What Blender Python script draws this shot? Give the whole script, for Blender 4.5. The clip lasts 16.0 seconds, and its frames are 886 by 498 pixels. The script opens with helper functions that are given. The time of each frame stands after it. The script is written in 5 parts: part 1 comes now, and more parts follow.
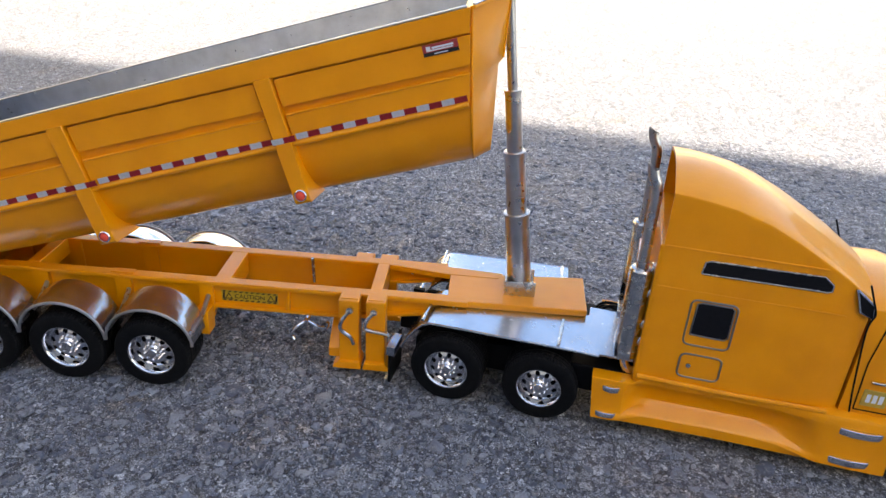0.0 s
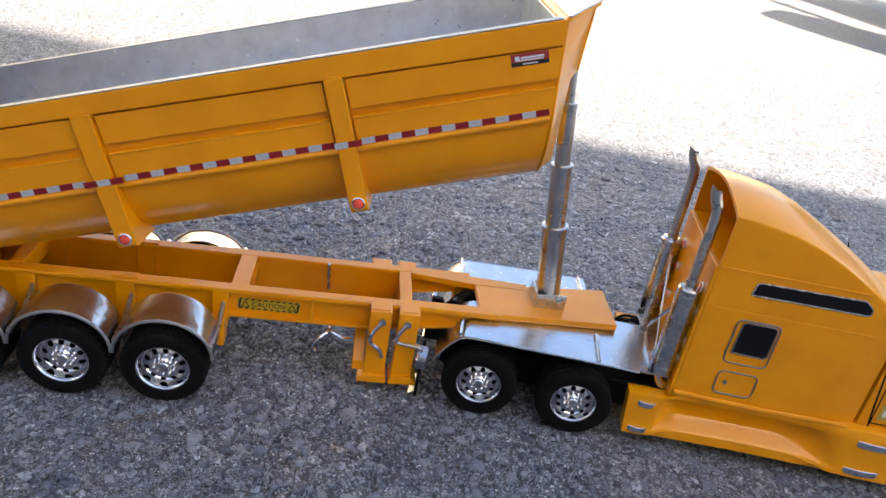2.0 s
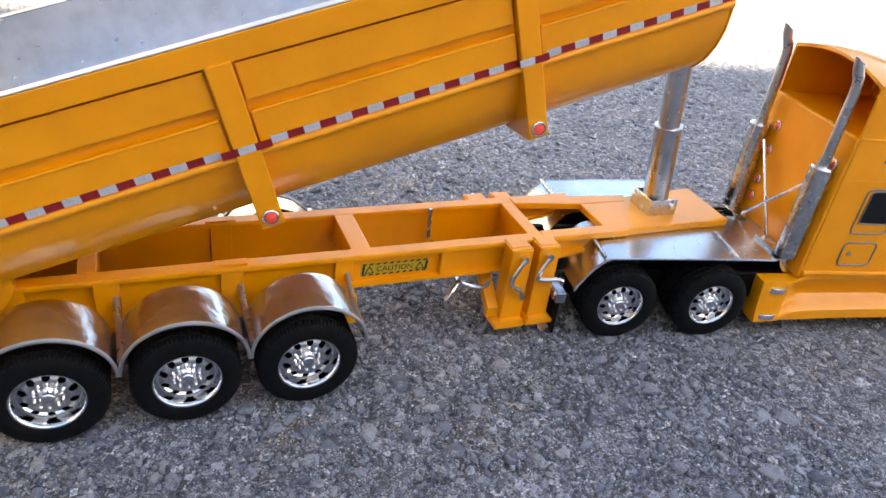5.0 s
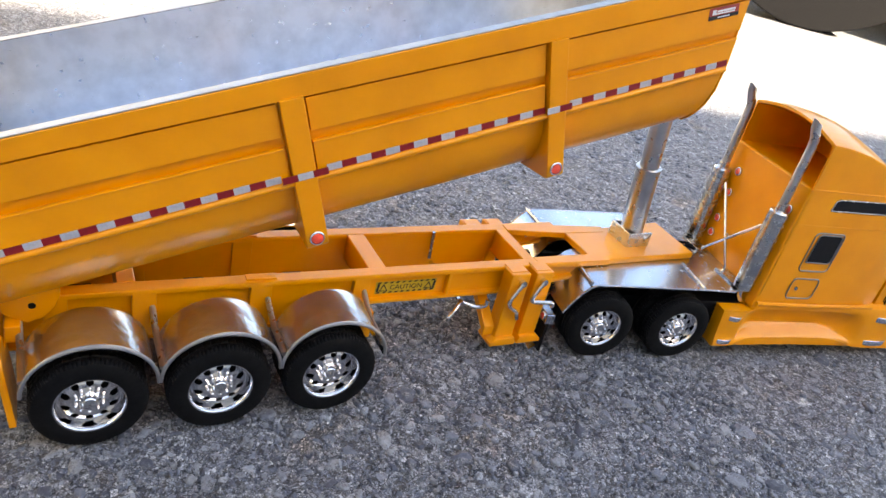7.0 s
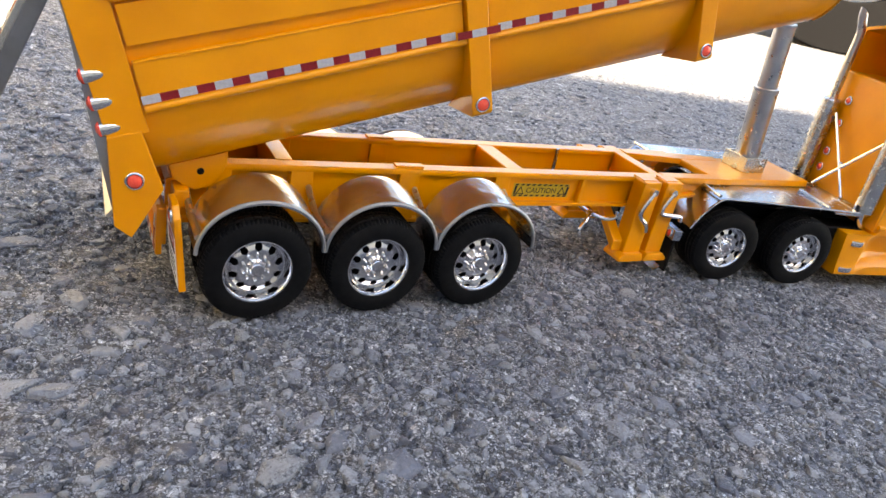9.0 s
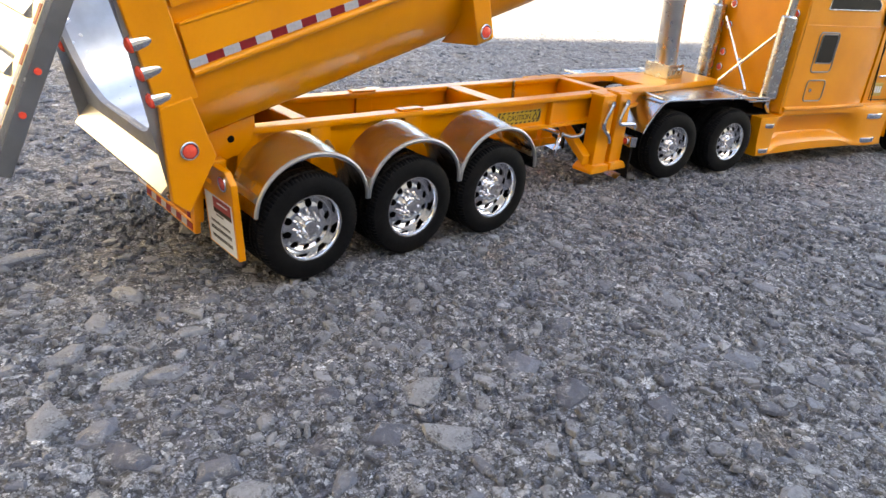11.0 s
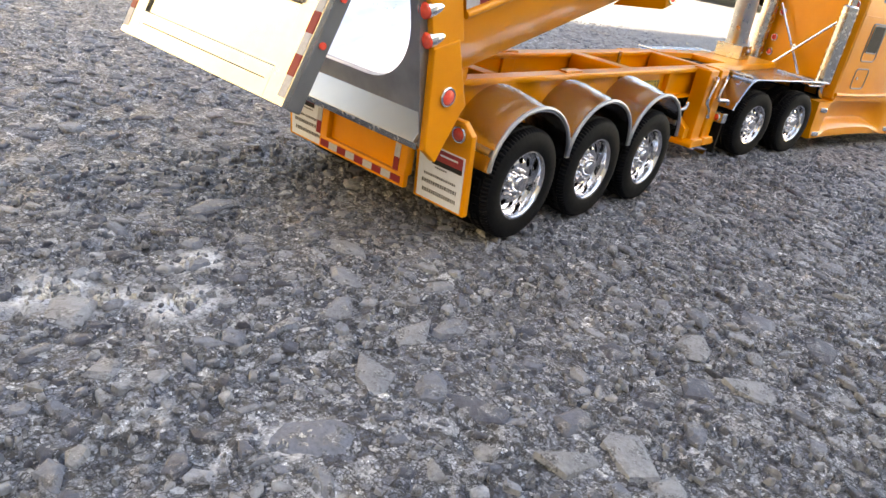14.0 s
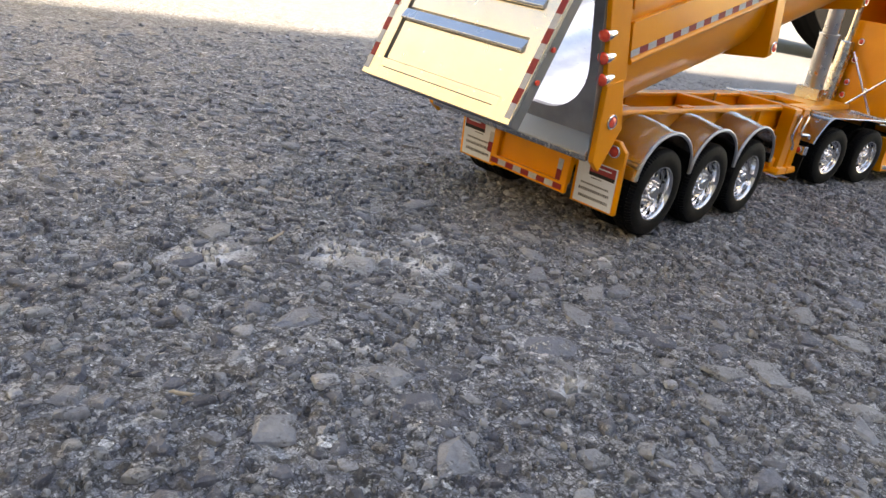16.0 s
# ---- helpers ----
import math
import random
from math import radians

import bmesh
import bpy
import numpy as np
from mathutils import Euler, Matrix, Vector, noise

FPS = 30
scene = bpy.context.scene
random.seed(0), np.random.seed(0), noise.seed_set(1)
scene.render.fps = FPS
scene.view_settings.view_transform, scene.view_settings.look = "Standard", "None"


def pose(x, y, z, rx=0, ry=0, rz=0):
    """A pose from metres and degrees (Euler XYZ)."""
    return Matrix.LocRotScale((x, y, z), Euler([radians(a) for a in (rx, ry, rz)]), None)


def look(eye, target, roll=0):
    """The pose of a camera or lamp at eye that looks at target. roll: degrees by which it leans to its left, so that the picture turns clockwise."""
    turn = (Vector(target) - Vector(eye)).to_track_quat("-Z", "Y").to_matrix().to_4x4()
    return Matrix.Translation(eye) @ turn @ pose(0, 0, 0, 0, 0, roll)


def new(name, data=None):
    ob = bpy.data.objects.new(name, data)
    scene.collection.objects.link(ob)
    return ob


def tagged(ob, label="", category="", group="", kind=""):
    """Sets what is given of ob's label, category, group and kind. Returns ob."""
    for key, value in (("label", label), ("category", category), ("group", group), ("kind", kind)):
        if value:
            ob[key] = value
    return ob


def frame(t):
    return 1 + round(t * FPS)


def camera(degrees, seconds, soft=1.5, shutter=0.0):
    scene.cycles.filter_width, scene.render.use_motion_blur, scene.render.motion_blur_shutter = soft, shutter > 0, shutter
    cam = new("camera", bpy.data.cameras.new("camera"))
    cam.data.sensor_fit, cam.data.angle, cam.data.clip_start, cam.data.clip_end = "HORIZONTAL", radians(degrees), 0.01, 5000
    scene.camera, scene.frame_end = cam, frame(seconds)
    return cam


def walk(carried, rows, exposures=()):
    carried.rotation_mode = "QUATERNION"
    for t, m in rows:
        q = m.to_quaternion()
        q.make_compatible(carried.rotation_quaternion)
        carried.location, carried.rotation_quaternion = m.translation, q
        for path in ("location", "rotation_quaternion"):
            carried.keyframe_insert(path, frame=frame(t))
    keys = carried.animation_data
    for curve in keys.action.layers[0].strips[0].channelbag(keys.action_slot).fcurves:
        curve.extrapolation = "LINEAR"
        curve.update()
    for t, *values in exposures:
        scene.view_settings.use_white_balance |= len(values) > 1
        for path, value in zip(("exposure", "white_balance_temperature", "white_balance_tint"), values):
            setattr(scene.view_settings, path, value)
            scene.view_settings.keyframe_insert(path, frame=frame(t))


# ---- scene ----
import collections

cam = camera(62.19, 16.0)
PATH = [
    (0, (0.28129, -0.33572, 0.28101), (0.26254, 0.10722, 0.04981), 3.48),
    (0.5, (0.26691, -0.32075, 0.29251), (0.24923, 0.12040, 0.05784), 4.04),
    (1, (0.24788, -0.31625, 0.28808), (0.26068, 0.12849, 0.05996), 6.87),
    (1.5, (0.22485, -0.31425, 0.28982), (0.25931, 0.11507, 0.03586), 8.27),
    (2, (0.19023, -0.31657, 0.27690), (0.25543, 0.12222, 0.04622), 10.22),
    (2.5, (0.16852, -0.31355, 0.25747), (0.24212, 0.11770, 0.01538), 8.77),
    (3, (0.15253, -0.29799, 0.24109), (0.26526, 0.13484, 0.01760), 6.69),
    (3.5, (0.12930, -0.27208, 0.23435), (0.24805, 0.15067, -0.00477), 6.54),
    (4, (0.10116, -0.26078, 0.23729), (0.24332, 0.13226, -0.03715), 8.49),
    (4.2, (0.08820, -0.25708, 0.23668), (0.23619, 0.13983, -0.02895), 7.74),
    (6.3, (0.00120, -0.23406, 0.24098), (0.23689, 0.13332, -0.00291), 12.31),
    (6.5, (-0.00071, -0.23590, 0.24653), (0.23202, 0.13544, 0.00581), 12.74),
    (7, (-0.01144, -0.24473, 0.24765), (0.22558, 0.12458, 0.00799), 14.37),
    (7.5, (-0.04227, -0.25034, 0.24311), (0.19901, 0.09690, -0.02374), 16.51),
    (8, (-0.06732, -0.24613, 0.23334), (0.15892, 0.12205, -0.01818), 10.70),
    (8.5, (-0.06167, -0.24824, 0.19352), (0.14328, 0.13895, -0.04746), 10.78),
    (8.7, (-0.06348, -0.25380, 0.17872), (0.15176, 0.14011, -0.04152), 11.24),
    (10.8, (-0.12915, -0.22898, 0.14231), (0.17290, 0.11334, -0.06161), 7.56),
    (11, (-0.14269, -0.22898, 0.13617), (0.17114, 0.10396, -0.06548), 6.12),
    (11.5, (-0.16406, -0.21752, 0.13042), (0.17515, 0.09859, -0.05670), 8.24),
    (12, (-0.17827, -0.20392, 0.10645), (0.17258, 0.09431, -0.08841), 6.56),
    (12.5, (-0.19611, -0.18963, 0.09221), (0.16307, 0.11024, -0.08405), 6.54),
    (13, (-0.21244, -0.17688, 0.07900), (0.15574, 0.10760, -0.10407), 5.71),
    (13.5, (-0.22588, -0.16214, 0.08109), (0.13675, 0.12566, -0.10778), 8.27),
    (14, (-0.22612, -0.14622, 0.10975), (0.13354, 0.13512, -0.09395), 10.98),
    (14.5, (-0.26115, -0.13271, 0.12871), (0.11871, 0.12494, -0.06961), 11.77),
    (15, (-0.29445, -0.12621, 0.12537), (0.07543, 0.15479, -0.05964), 12.08),
    (15.5, (-0.31414, -0.14149, 0.12133), (0.05188, 0.14729, -0.05931), 10.29),
    (16, (-0.32191, -0.16411, 0.11106), (0.02153, 0.14945, -0.07258), 10.69),
]
walk(cam, [(t, look(eye, target, roll)) for t, eye, target, roll in PATH], [(0.0, 2.6, 7700, 13), (0.5, 2.45, 7700, 13), (1.0, 2.4, 7700, 13), (2.0, 2.62, 7700, 13), (2.5, 2.6, 7700, 13), (3.0, 2.83, 7700, 13), (4.0, 3.1, 7800, 13), (6.5, 3.13, 8350, 13), (7.0, 3.12, 8400, 13), (8.5, 3.18, 8750, 13), (11.0, 3.14, 9100, 13), (12.0, 3.06, 9400, 13), (13.0, 3.06, 9400, 13), (13.5, 3.22, 9400, 13), (14.0, 3.24, 9500, 13), (14.5, 2.96, 9500, 13), (15.0, 2.85, 9400, 13), (16.0, 2.7, 9300, 13)])


# ---- light ----
SUN_EL, SUN_AZ = 35.0, -72.0                       # degrees; azimuth from +x towards +y
to_sun = Vector((math.cos(radians(SUN_EL)) * math.cos(radians(SUN_AZ)), math.cos(radians(SUN_EL)) * math.sin(radians(SUN_AZ)), math.sin(radians(SUN_EL))))
world = bpy.data.worlds.new("sky")
scene.world = world
world.use_nodes = True
wn = world.node_tree
for n in list(wn.nodes):
    wn.nodes.remove(n)
w_out, w_bg, w_sky = wn.nodes.new("ShaderNodeOutputWorld"), wn.nodes.new("ShaderNodeBackground"), wn.nodes.new("ShaderNodeTexSky")
w_sky.sky_type, w_sky.sun_disc = "NISHITA", False
w_sky.sun_elevation, w_sky.sun_rotation = radians(SUN_EL), radians(90.0 - SUN_AZ)
w_bg.inputs["Strength"].default_value = 0.098
wn.links.new(w_sky.outputs["Color"], w_bg.inputs["Color"])
wn.links.new(w_bg.outputs["Background"], w_out.inputs["Surface"])
sun = new("sun", bpy.data.lights.new("sun", "SUN"))
sun.data.energy, sun.data.angle, sun.data.color = 5.0, radians(0.55), (1.0, 0.94, 0.84)
sun.matrix_world = look(to_sun * 20, (0, 0, 0))

# ---- materials ----


class Nodes:
    """A small wrapper round one material's node tree."""

    def __init__(self, name, base, rough=0.5, metal=0.0, spec=0.5):
        self.mat = bpy.data.materials.new(name)
        self.mat.use_nodes = True
        self.tree = self.mat.node_tree
        self.bsdf = self.tree.nodes["Principled BSDF"]
        self.bsdf.inputs["Base Color"].default_value = (*base, 1)
        self.bsdf.inputs["Roughness"].default_value = rough
        self.bsdf.inputs["Metallic"].default_value = metal
        self.bsdf.inputs["Specular IOR Level"].default_value = spec
        self.coords = None

    def node(self, kind, **values):
        n = self.tree.nodes.new(kind)
        for key, value in values.items():
            if key in n.inputs:
                n.inputs[key].default_value = value
        return n

    def link(self, a, b):
        self.tree.links.new(a, b)

    def place(self, stretch=(1, 1, 1)):
        """Object coordinates in millimetres."""
        if self.coords is None:
            self.coords = self.node("ShaderNodeTexCoord")
        m = self.node("ShaderNodeMapping")
        m.inputs["Scale"].default_value = [1000 * s for s in stretch]
        self.link(self.coords.outputs["Object"], m.inputs["Vector"])
        return m.outputs["Vector"]

    def noise(self, scale, detail=4.0, rough=0.55, stretch=(1, 1, 1)):
        n = self.node("ShaderNodeTexNoise", Scale=scale, Detail=detail, Roughness=rough)
        self.link(self.place(stretch), n.inputs["Vector"])
        return n.outputs["Fac"]

    def cells(self, scale, feature="F1", out="Color", stretch=(1, 1, 1)):
        n = self.node("ShaderNodeTexVoronoi", Scale=scale)
        n.feature = feature
        self.link(self.place(stretch), n.inputs["Vector"])
        return n.outputs[out]

    def ramp(self, fac, stops):
        n = self.node("ShaderNodeValToRGB")
        e = n.color_ramp.elements
        while len(e) < len(stops):
            e.new(0.5)
        for el, (pos, col) in zip(e, stops):
            el.position = pos
            el.color = (*col, 1) if len(col) == 3 else col
        self.link(fac, n.inputs["Fac"])
        return n.outputs["Color"]

    def span(self, fac, a, b):
        n = self.node("ShaderNodeMapRange")
        n.inputs["To Min"].default_value, n.inputs["To Max"].default_value = a, b
        self.link(fac, n.inputs["Value"])
        return n.outputs["Result"]

    def mix(self, fac, a, b, blend="MIX"):
        n = self.node("ShaderNodeMix")
        n.data_type, n.blend_type = "RGBA", blend
        for value, socket in ((fac, n.inputs[0]), (a, n.inputs[6]), (b, n.inputs[7])):
            if isinstance(value, (int, float)):
                socket.default_value = value
            elif isinstance(value, tuple):
                socket.default_value = (*value, 1)
            else:
                self.link(value, socket)
        return n.outputs[2]

    def bump(self, height, depth_mm, strength=1.0):
        n = self.node("ShaderNodeBump", Strength=strength, Distance=depth_mm * 0.001)
        self.link(height, n.inputs["Height"])
        if self.bsdf.inputs["Normal"].is_linked:
            self.link(self.bsdf.inputs["Normal"].links[0].from_socket, n.inputs["Normal"])
        self.link(n.outputs["Normal"], self.bsdf.inputs["Normal"])

    def color(self, socket):
        self.link(socket, self.bsdf.inputs["Base Color"])

    def rough(self, socket):
        self.link(socket, self.bsdf.inputs["Roughness"])


def make_paint():
    m = Nodes("yellow_paint", (0.76, 0.28, 0.008), 0.36, 0.0, 0.22)
    stain = m.noise(0.035, 5)
    fine = m.noise(0.6, 3)
    base = m.ramp(stain, [(0.3, (0.73, 0.254, 0.005)), (0.55, (0.80, 0.292, 0.006)), (0.8, (0.85, 0.325, 0.008))])
    m.color(m.mix(m.span(fine, 0.0, 0.10), base, (0.50, 0.17, 0.004)))
    m.rough(m.span(m.noise(0.12, 4), 0.24, 0.42))
    m.bump(m.noise(0.16, 3, 0.5, (0.35, 1, 1.6)), 0.16, 0.6)
    m.bump(m.noise(1.1, 4, 0.6, (0.6, 1, 1)), 0.12, 0.7)
    m.bsdf.inputs["Coat Weight"].default_value = 0.4
    m.bsdf.inputs["Coat Roughness"].default_value = 0.09
    return m.mat


def make_metal(name, base, lo, hi, brushed=0.0, dull=0.0):
    m = Nodes(name, base, lo, 1.0)
    smear = m.noise(0.08, 5)
    dark = tuple(c * (1 - dull) for c in base)
    m.color(m.ramp(smear, [(0.3, dark), (0.6, base)]))
    m.rough(m.span(m.noise(0.22, 4), lo, hi))
    if name == "chrome":
        m.bump(m.noise(0.45, 3, 0.55), 0.20, 0.8)
    if name == "fender_aluminium":
        m.bump(m.noise(0.09, 4, 0.55), 1.3, 0.8)
        m.bump(m.noise(0.5, 3, 0.6), 0.10, 0.6)
    if brushed:
        m.bump(m.noise(1.3, 3, 0.6, (0.15, 1, 1)), brushed, 0.5)
    return m.mat


def make_plain(name, base, rough, spec=0.5, vary=0.15, grain=0.5, relief=0.0):
    m = Nodes(name, base, rough, 0.0, spec)
    n = m.noise(grain, 4)
    m.color(m.ramp(n, [(0.3, tuple(c * (1 - vary) for c in base)), (0.7, tuple(min(1.0, c * (1 + vary)) for c in base))]))
    m.rough(m.span(m.noise(grain * 0.4, 3), max(0.02, rough - 0.08), min(1, rough + 0.1)))
    if relief:
        m.bump(n, relief, 0.6)
    return m.mat


def stone_colors(m, value):
    """Tones of the stone chips, from slate over grey and tan to pale."""
    return m.ramp(value, [(0.0, (0.050, 0.055, 0.073)), (0.18, (0.105, 0.112, 0.139)), (0.36, (0.171, 0.184, 0.215)), (0.52, (0.215, 0.224, 0.244)), (0.66, (0.244, 0.246, 0.249)),
                          (0.80, (0.275, 0.284, 0.303)), (0.94, (0.396, 0.405, 0.424)), (1.0, (0.572, 0.578, 0.583))])


def make_asphalt():
    m = Nodes("asphalt", (0.2, 0.2, 0.2), 0.6, 0.0, 0.5)
    tone = m.node("ShaderNodeAttribute")
    tone.attribute_name = "tone"
    # stone chips of three sizes with ragged outlines, set in dark binder
    ragged = m.node("ShaderNodeTexNoise", Scale=0.55, Detail=5.0, Roughness=0.65)
    m.link(m.place(), ragged.inputs["Vector"])
    warped = []
    for reach in (5.0, 2.6, 1.2):
        centred = m.node("ShaderNodeVectorMath")
        centred.operation = "SUBTRACT"
        centred.inputs[1].default_value = (0.5, 0.5, 0.5)
        m.link(ragged.outputs["Color"], centred.inputs[0])
        moved = m.node("ShaderNodeVectorMath")
        moved.operation = "MULTIPLY_ADD"
        moved.inputs[1].default_value = (reach, reach, reach)
        m.link(centred.outputs["Vector"], moved.inputs[0])
        m.link(m.place(), moved.inputs[2])
        warped.append(moved.outputs["Vector"])
    tones, gaps = [], []
    for vec, scale, channel in zip(warped, (0.15, 0.32, 0.75), ("Red", "Green", "Blue")):
        cell = m.node("ShaderNodeTexVoronoi", Scale=scale)
        edge = m.node("ShaderNodeTexVoronoi", Scale=scale)
        edge.feature = "DISTANCE_TO_EDGE"
        for n in (cell, edge):
            m.link(vec, n.inputs["Vector"])
        split = m.node("ShaderNodeSeparateColor")
        m.link(cell.outputs["Color"], split.inputs["Color"])
        tones.append(stone_colors(m, split.outputs[channel]))
        # edge gaps: dark binder, with crevice shade painted in
        gaps.append(m.ramp(edge.outputs["Distance"], [(0.02, (0.10, 0.10, 0.10)), (0.13, (1, 1, 1))]))
    pick = m.noise(0.05, 4, 0.6)
    coarse = m.mix(m.ramp(pick, [(0.50, (0, 0, 0)), (0.54, (1, 1, 1))]), m.mix(1.0, tones[1], gaps[1], "MULTIPLY"), m.mix(1.0, tones[0], gaps[0], "MULTIPLY"))
    coarse = m.mix(m.ramp(m.noise(0.11, 3), [(0.52, (0, 0, 0)), (0.58, (1, 1, 1))]), coarse, stone_colors(m, tone.outputs["Fac"]))
    fine = m.mix(1.0, tones[2], gaps[2], "MULTIPLY")
    mixed = m.mix(m.ramp(m.noise(0.22, 6, 0.7), [(0.47, (0, 0, 0)), (0.56, (1, 1, 1))]), coarse, fine)
    # speck also paints dark pits and bright sparkles into the colour
    speck = m.ramp(m.noise(1.3, 6, 0.75), [(0.32, (0.16, 0.16, 0.17)), (0.46, (0.95, 0.95, 0.95)), (0.56, (1.3, 1.3, 1.3)), (0.66, (3.0, 3.0, 3.0))])
    grain = m.mix(1.0, mixed, speck, "MULTIPLY")
    binder = m.ramp(m.noise(1.2, 6, 0.75), [(0.3, (0.018, 0.017, 0.018)), (0.7, (0.11, 0.105, 0.10))])
    # dark binder patches, widened to paint in crevice shade
    tar_crevices = m.ramp(m.noise(0.34, 7, 0.75), [(0.42, (1, 1, 1)), (0.46, (0, 0, 0))])
    worn = m.mix(tar_crevices, grain, binder)
    # pale chips that also stand in for glints
    fleck_glint = m.ramp(m.noise(0.30, 5, 0.6), [(0.635, (0, 0, 0)), (0.66, (1, 1, 1))])
    worn = m.mix(fleck_glint, worn, m.ramp(m.noise(0.9, 5, 0.7), [(0.35, (0.28, 0.29, 0.31)), (0.62, (0.60, 0.60, 0.60))]))
    rust = m.ramp(m.noise(0.016, 5, 0.7), [(0.58, (1, 1, 1)), (0.72, (1.12, 0.92, 0.74))])
    worn = m.mix(1.0, worn, rust, "MULTIPLY")
    pale = m.node("ShaderNodeAttribute")
    pale.attribute_name = "pale"
    patchy = m.mix(1.0, m.ramp(m.noise(0.4, 6, 0.7), [(0.38, (0, 0, 0)), (0.44, (1, 1, 1))]), pale.outputs["Color"], "MULTIPLY")
    lime = m.ramp(m.noise(0.9, 6, 0.7), [(0.36, (0.30, 0.30, 0.31)), (0.48, (0.66, 0.66, 0.67)), (0.64, (0.88, 0.88, 0.88))])
    m.color(m.mix(1.0, m.mix(patchy, worn, lime), (0.97, 1.0, 1.04), "MULTIPLY"))
    m.rough(m.span(m.noise(0.4, 3), 0.45, 0.85))
    m.bump(m.noise(0.5, 8, 0.72), 1.9, 0.9)
    return m.mat


def make_stone(name="stone", single=False):
    m = Nodes(name, (0.2, 0.2, 0.2), 0.6, 0.0, 0.5)
    if single:
        tone = stone_colors(m, m.span(m.node("ShaderNodeObjectInfo").outputs["Random"], 0.03, 0.76))
    else:
        tone = stone_colors(m, m.span(m.node("ShaderNodeNewGeometry").outputs["Random Per Island"], 0.0, 0.88))
    speck = m.ramp(m.noise(0.45, 7, 0.7), [(0.32, (0.62, 0.62, 0.64)), (0.48, (0.97, 0.97, 0.97)), (0.66, (1.3, 1.3, 1.28))])
    clean = m.mix(1.0, tone, speck, "MULTIPLY")
    # sand and bitumen cling to the stones; dark crevices and bright sparkles are painted in
    grit = m.ramp(m.noise(1.1, 6, 0.75), [(0.34, (0.018, 0.018, 0.020)), (0.46, (0.105, 0.106, 0.112)), (0.57, (0.23, 0.232, 0.24)), (0.66, (0.52, 0.52, 0.52))])
    cover = m.ramp(m.noise(0.20, 7, 0.72), [(0.505, (0, 0, 0)), (0.57, (1, 1, 1))])
    m.color(m.mix(1.0, m.mix(cover, clean, grit), (0.94, 0.99, 1.06), "MULTIPLY"))
    m.rough(m.span(m.noise(0.5, 3), 0.42, 0.8))
    m.bump(m.noise(0.5, 8, 0.75), 1.1, 0.9)
    return m.mat


def make_pale():
    m = Nodes("pale_mortar", (0.6, 0.6, 0.58), 0.9, 0.0, 0.3)
    m.color(m.ramp(m.noise(0.8, 6, 0.7), [(0.38, (0.17, 0.17, 0.17)), (0.47, (0.45, 0.45, 0.44)), (0.66, (0.70, 0.70, 0.67))]))
    m.bump(m.noise(0.7, 6, 0.7), 1.2, 0.7)
    return m.mat


def make_rubber():
    m = Nodes("rubber", (0.006, 0.006, 0.007), 0.62, 0.0, 0.12)
    m.color(m.ramp(m.noise(0.3, 4), [(0.3, (0.0025, 0.0025, 0.003)), (0.75, (0.006, 0.006, 0.007))]))
    m.rough(m.span(m.noise(0.5, 3), 0.5, 0.75))
    m.bump(m.noise(1.5, 3), 0.08, 0.4)
    return m.mat


def make_lens():
    m = Nodes("red_lens", (0.75, 0.035, 0.02), 0.25)
    m.color(m.ramp(m.noise(0.9, 2), [(0.3, (0.85, 0.06, 0.035)), (0.7, (0.95, 0.11, 0.06))]))
    m.bsdf.inputs["Coat Weight"].default_value = 0.6
    return m.mat


PAINT = make_paint()
ALU = make_metal("polished_aluminium", (0.53, 0.57, 0.64), 0.14, 0.34, 0.05, 0.12)
LINER = make_metal("tub_aluminium", (0.76, 0.79, 0.84), 0.22, 0.38, 0.05, 0.2)
# cream tint in these two metals stands in for a reflected cream wall
LIP = make_metal("lip_aluminium", (0.60, 0.575, 0.52), 0.30, 0.42, 0.03, 0.06)
FOIL = make_metal("gate_aluminium", (0.70, 0.665, 0.585), 0.18, 0.32, 0.04, 0.10)
DULL = make_metal("grey_metal", (0.26, 0.27, 0.29), 0.38, 0.55, 0.05, 0.2)
CHROME = make_metal("chrome", (0.74, 0.74, 0.76), 0.02, 0.08, 0.0, 0.05)
FENDER = make_metal("fender_aluminium", (0.66, 0.67, 0.70), 0.17, 0.30, 0.05, 0.15)
RIMBEAD = make_metal("bright_bead", (0.46, 0.47, 0.49), 0.36, 0.52, 0.10, 0.25)
ENDMETAL = make_metal("scuffed_aluminium", (0.42, 0.43, 0.45), 0.40, 0.60, 0.08, 0.25)
STEEL = make_metal("cast_steel", (0.58, 0.58, 0.58), 0.18, 0.34, 0.05, 0.2)
RUBBER = make_rubber()
BLACK = make_plain("black_plastic", (0.003, 0.003, 0.004), 0.55, 0.12)
GLASSY = make_plain("dark_window", (0.004, 0.004, 0.006), 0.5, 0.2, 0.3, 0.4)
LENS = make_lens()
TAPE_RED = make_plain("red_tape", (0.22, 0.010, 0.016), 0.45, 0.3)
TAPE_WHITE = make_plain("white_tape", (0.40, 0.41, 0.45), 0.45, 0.4, 0.12, 0.8)
PAPER = make_plain("white_label", (0.62, 0.67, 0.76), 0.5, 0.4, 0.05)
GREYINK = make_plain("grey_print", (0.06, 0.06, 0.065), 0.6, 0.3)
INK = make_plain("black_ink", (0.015, 0.014, 0.013), 0.6, 0.3)
MAROON = make_plain("maroon_print", (0.30, 0.025, 0.03), 0.45)
SIGNAL = make_plain("caution_yellow", (0.42, 0.27, 0.012), 0.5)
OLIVE = make_plain("number_panel", (0.45, 0.30, 0.05), 0.4)
ASPHALT = make_asphalt()
STONE, SLAB = make_stone(), make_stone("slab_stone", True)
STRAW = make_plain("dry_straw", (0.36, 0.32, 0.26), 0.8, 0.3, 0.25, 0.6)
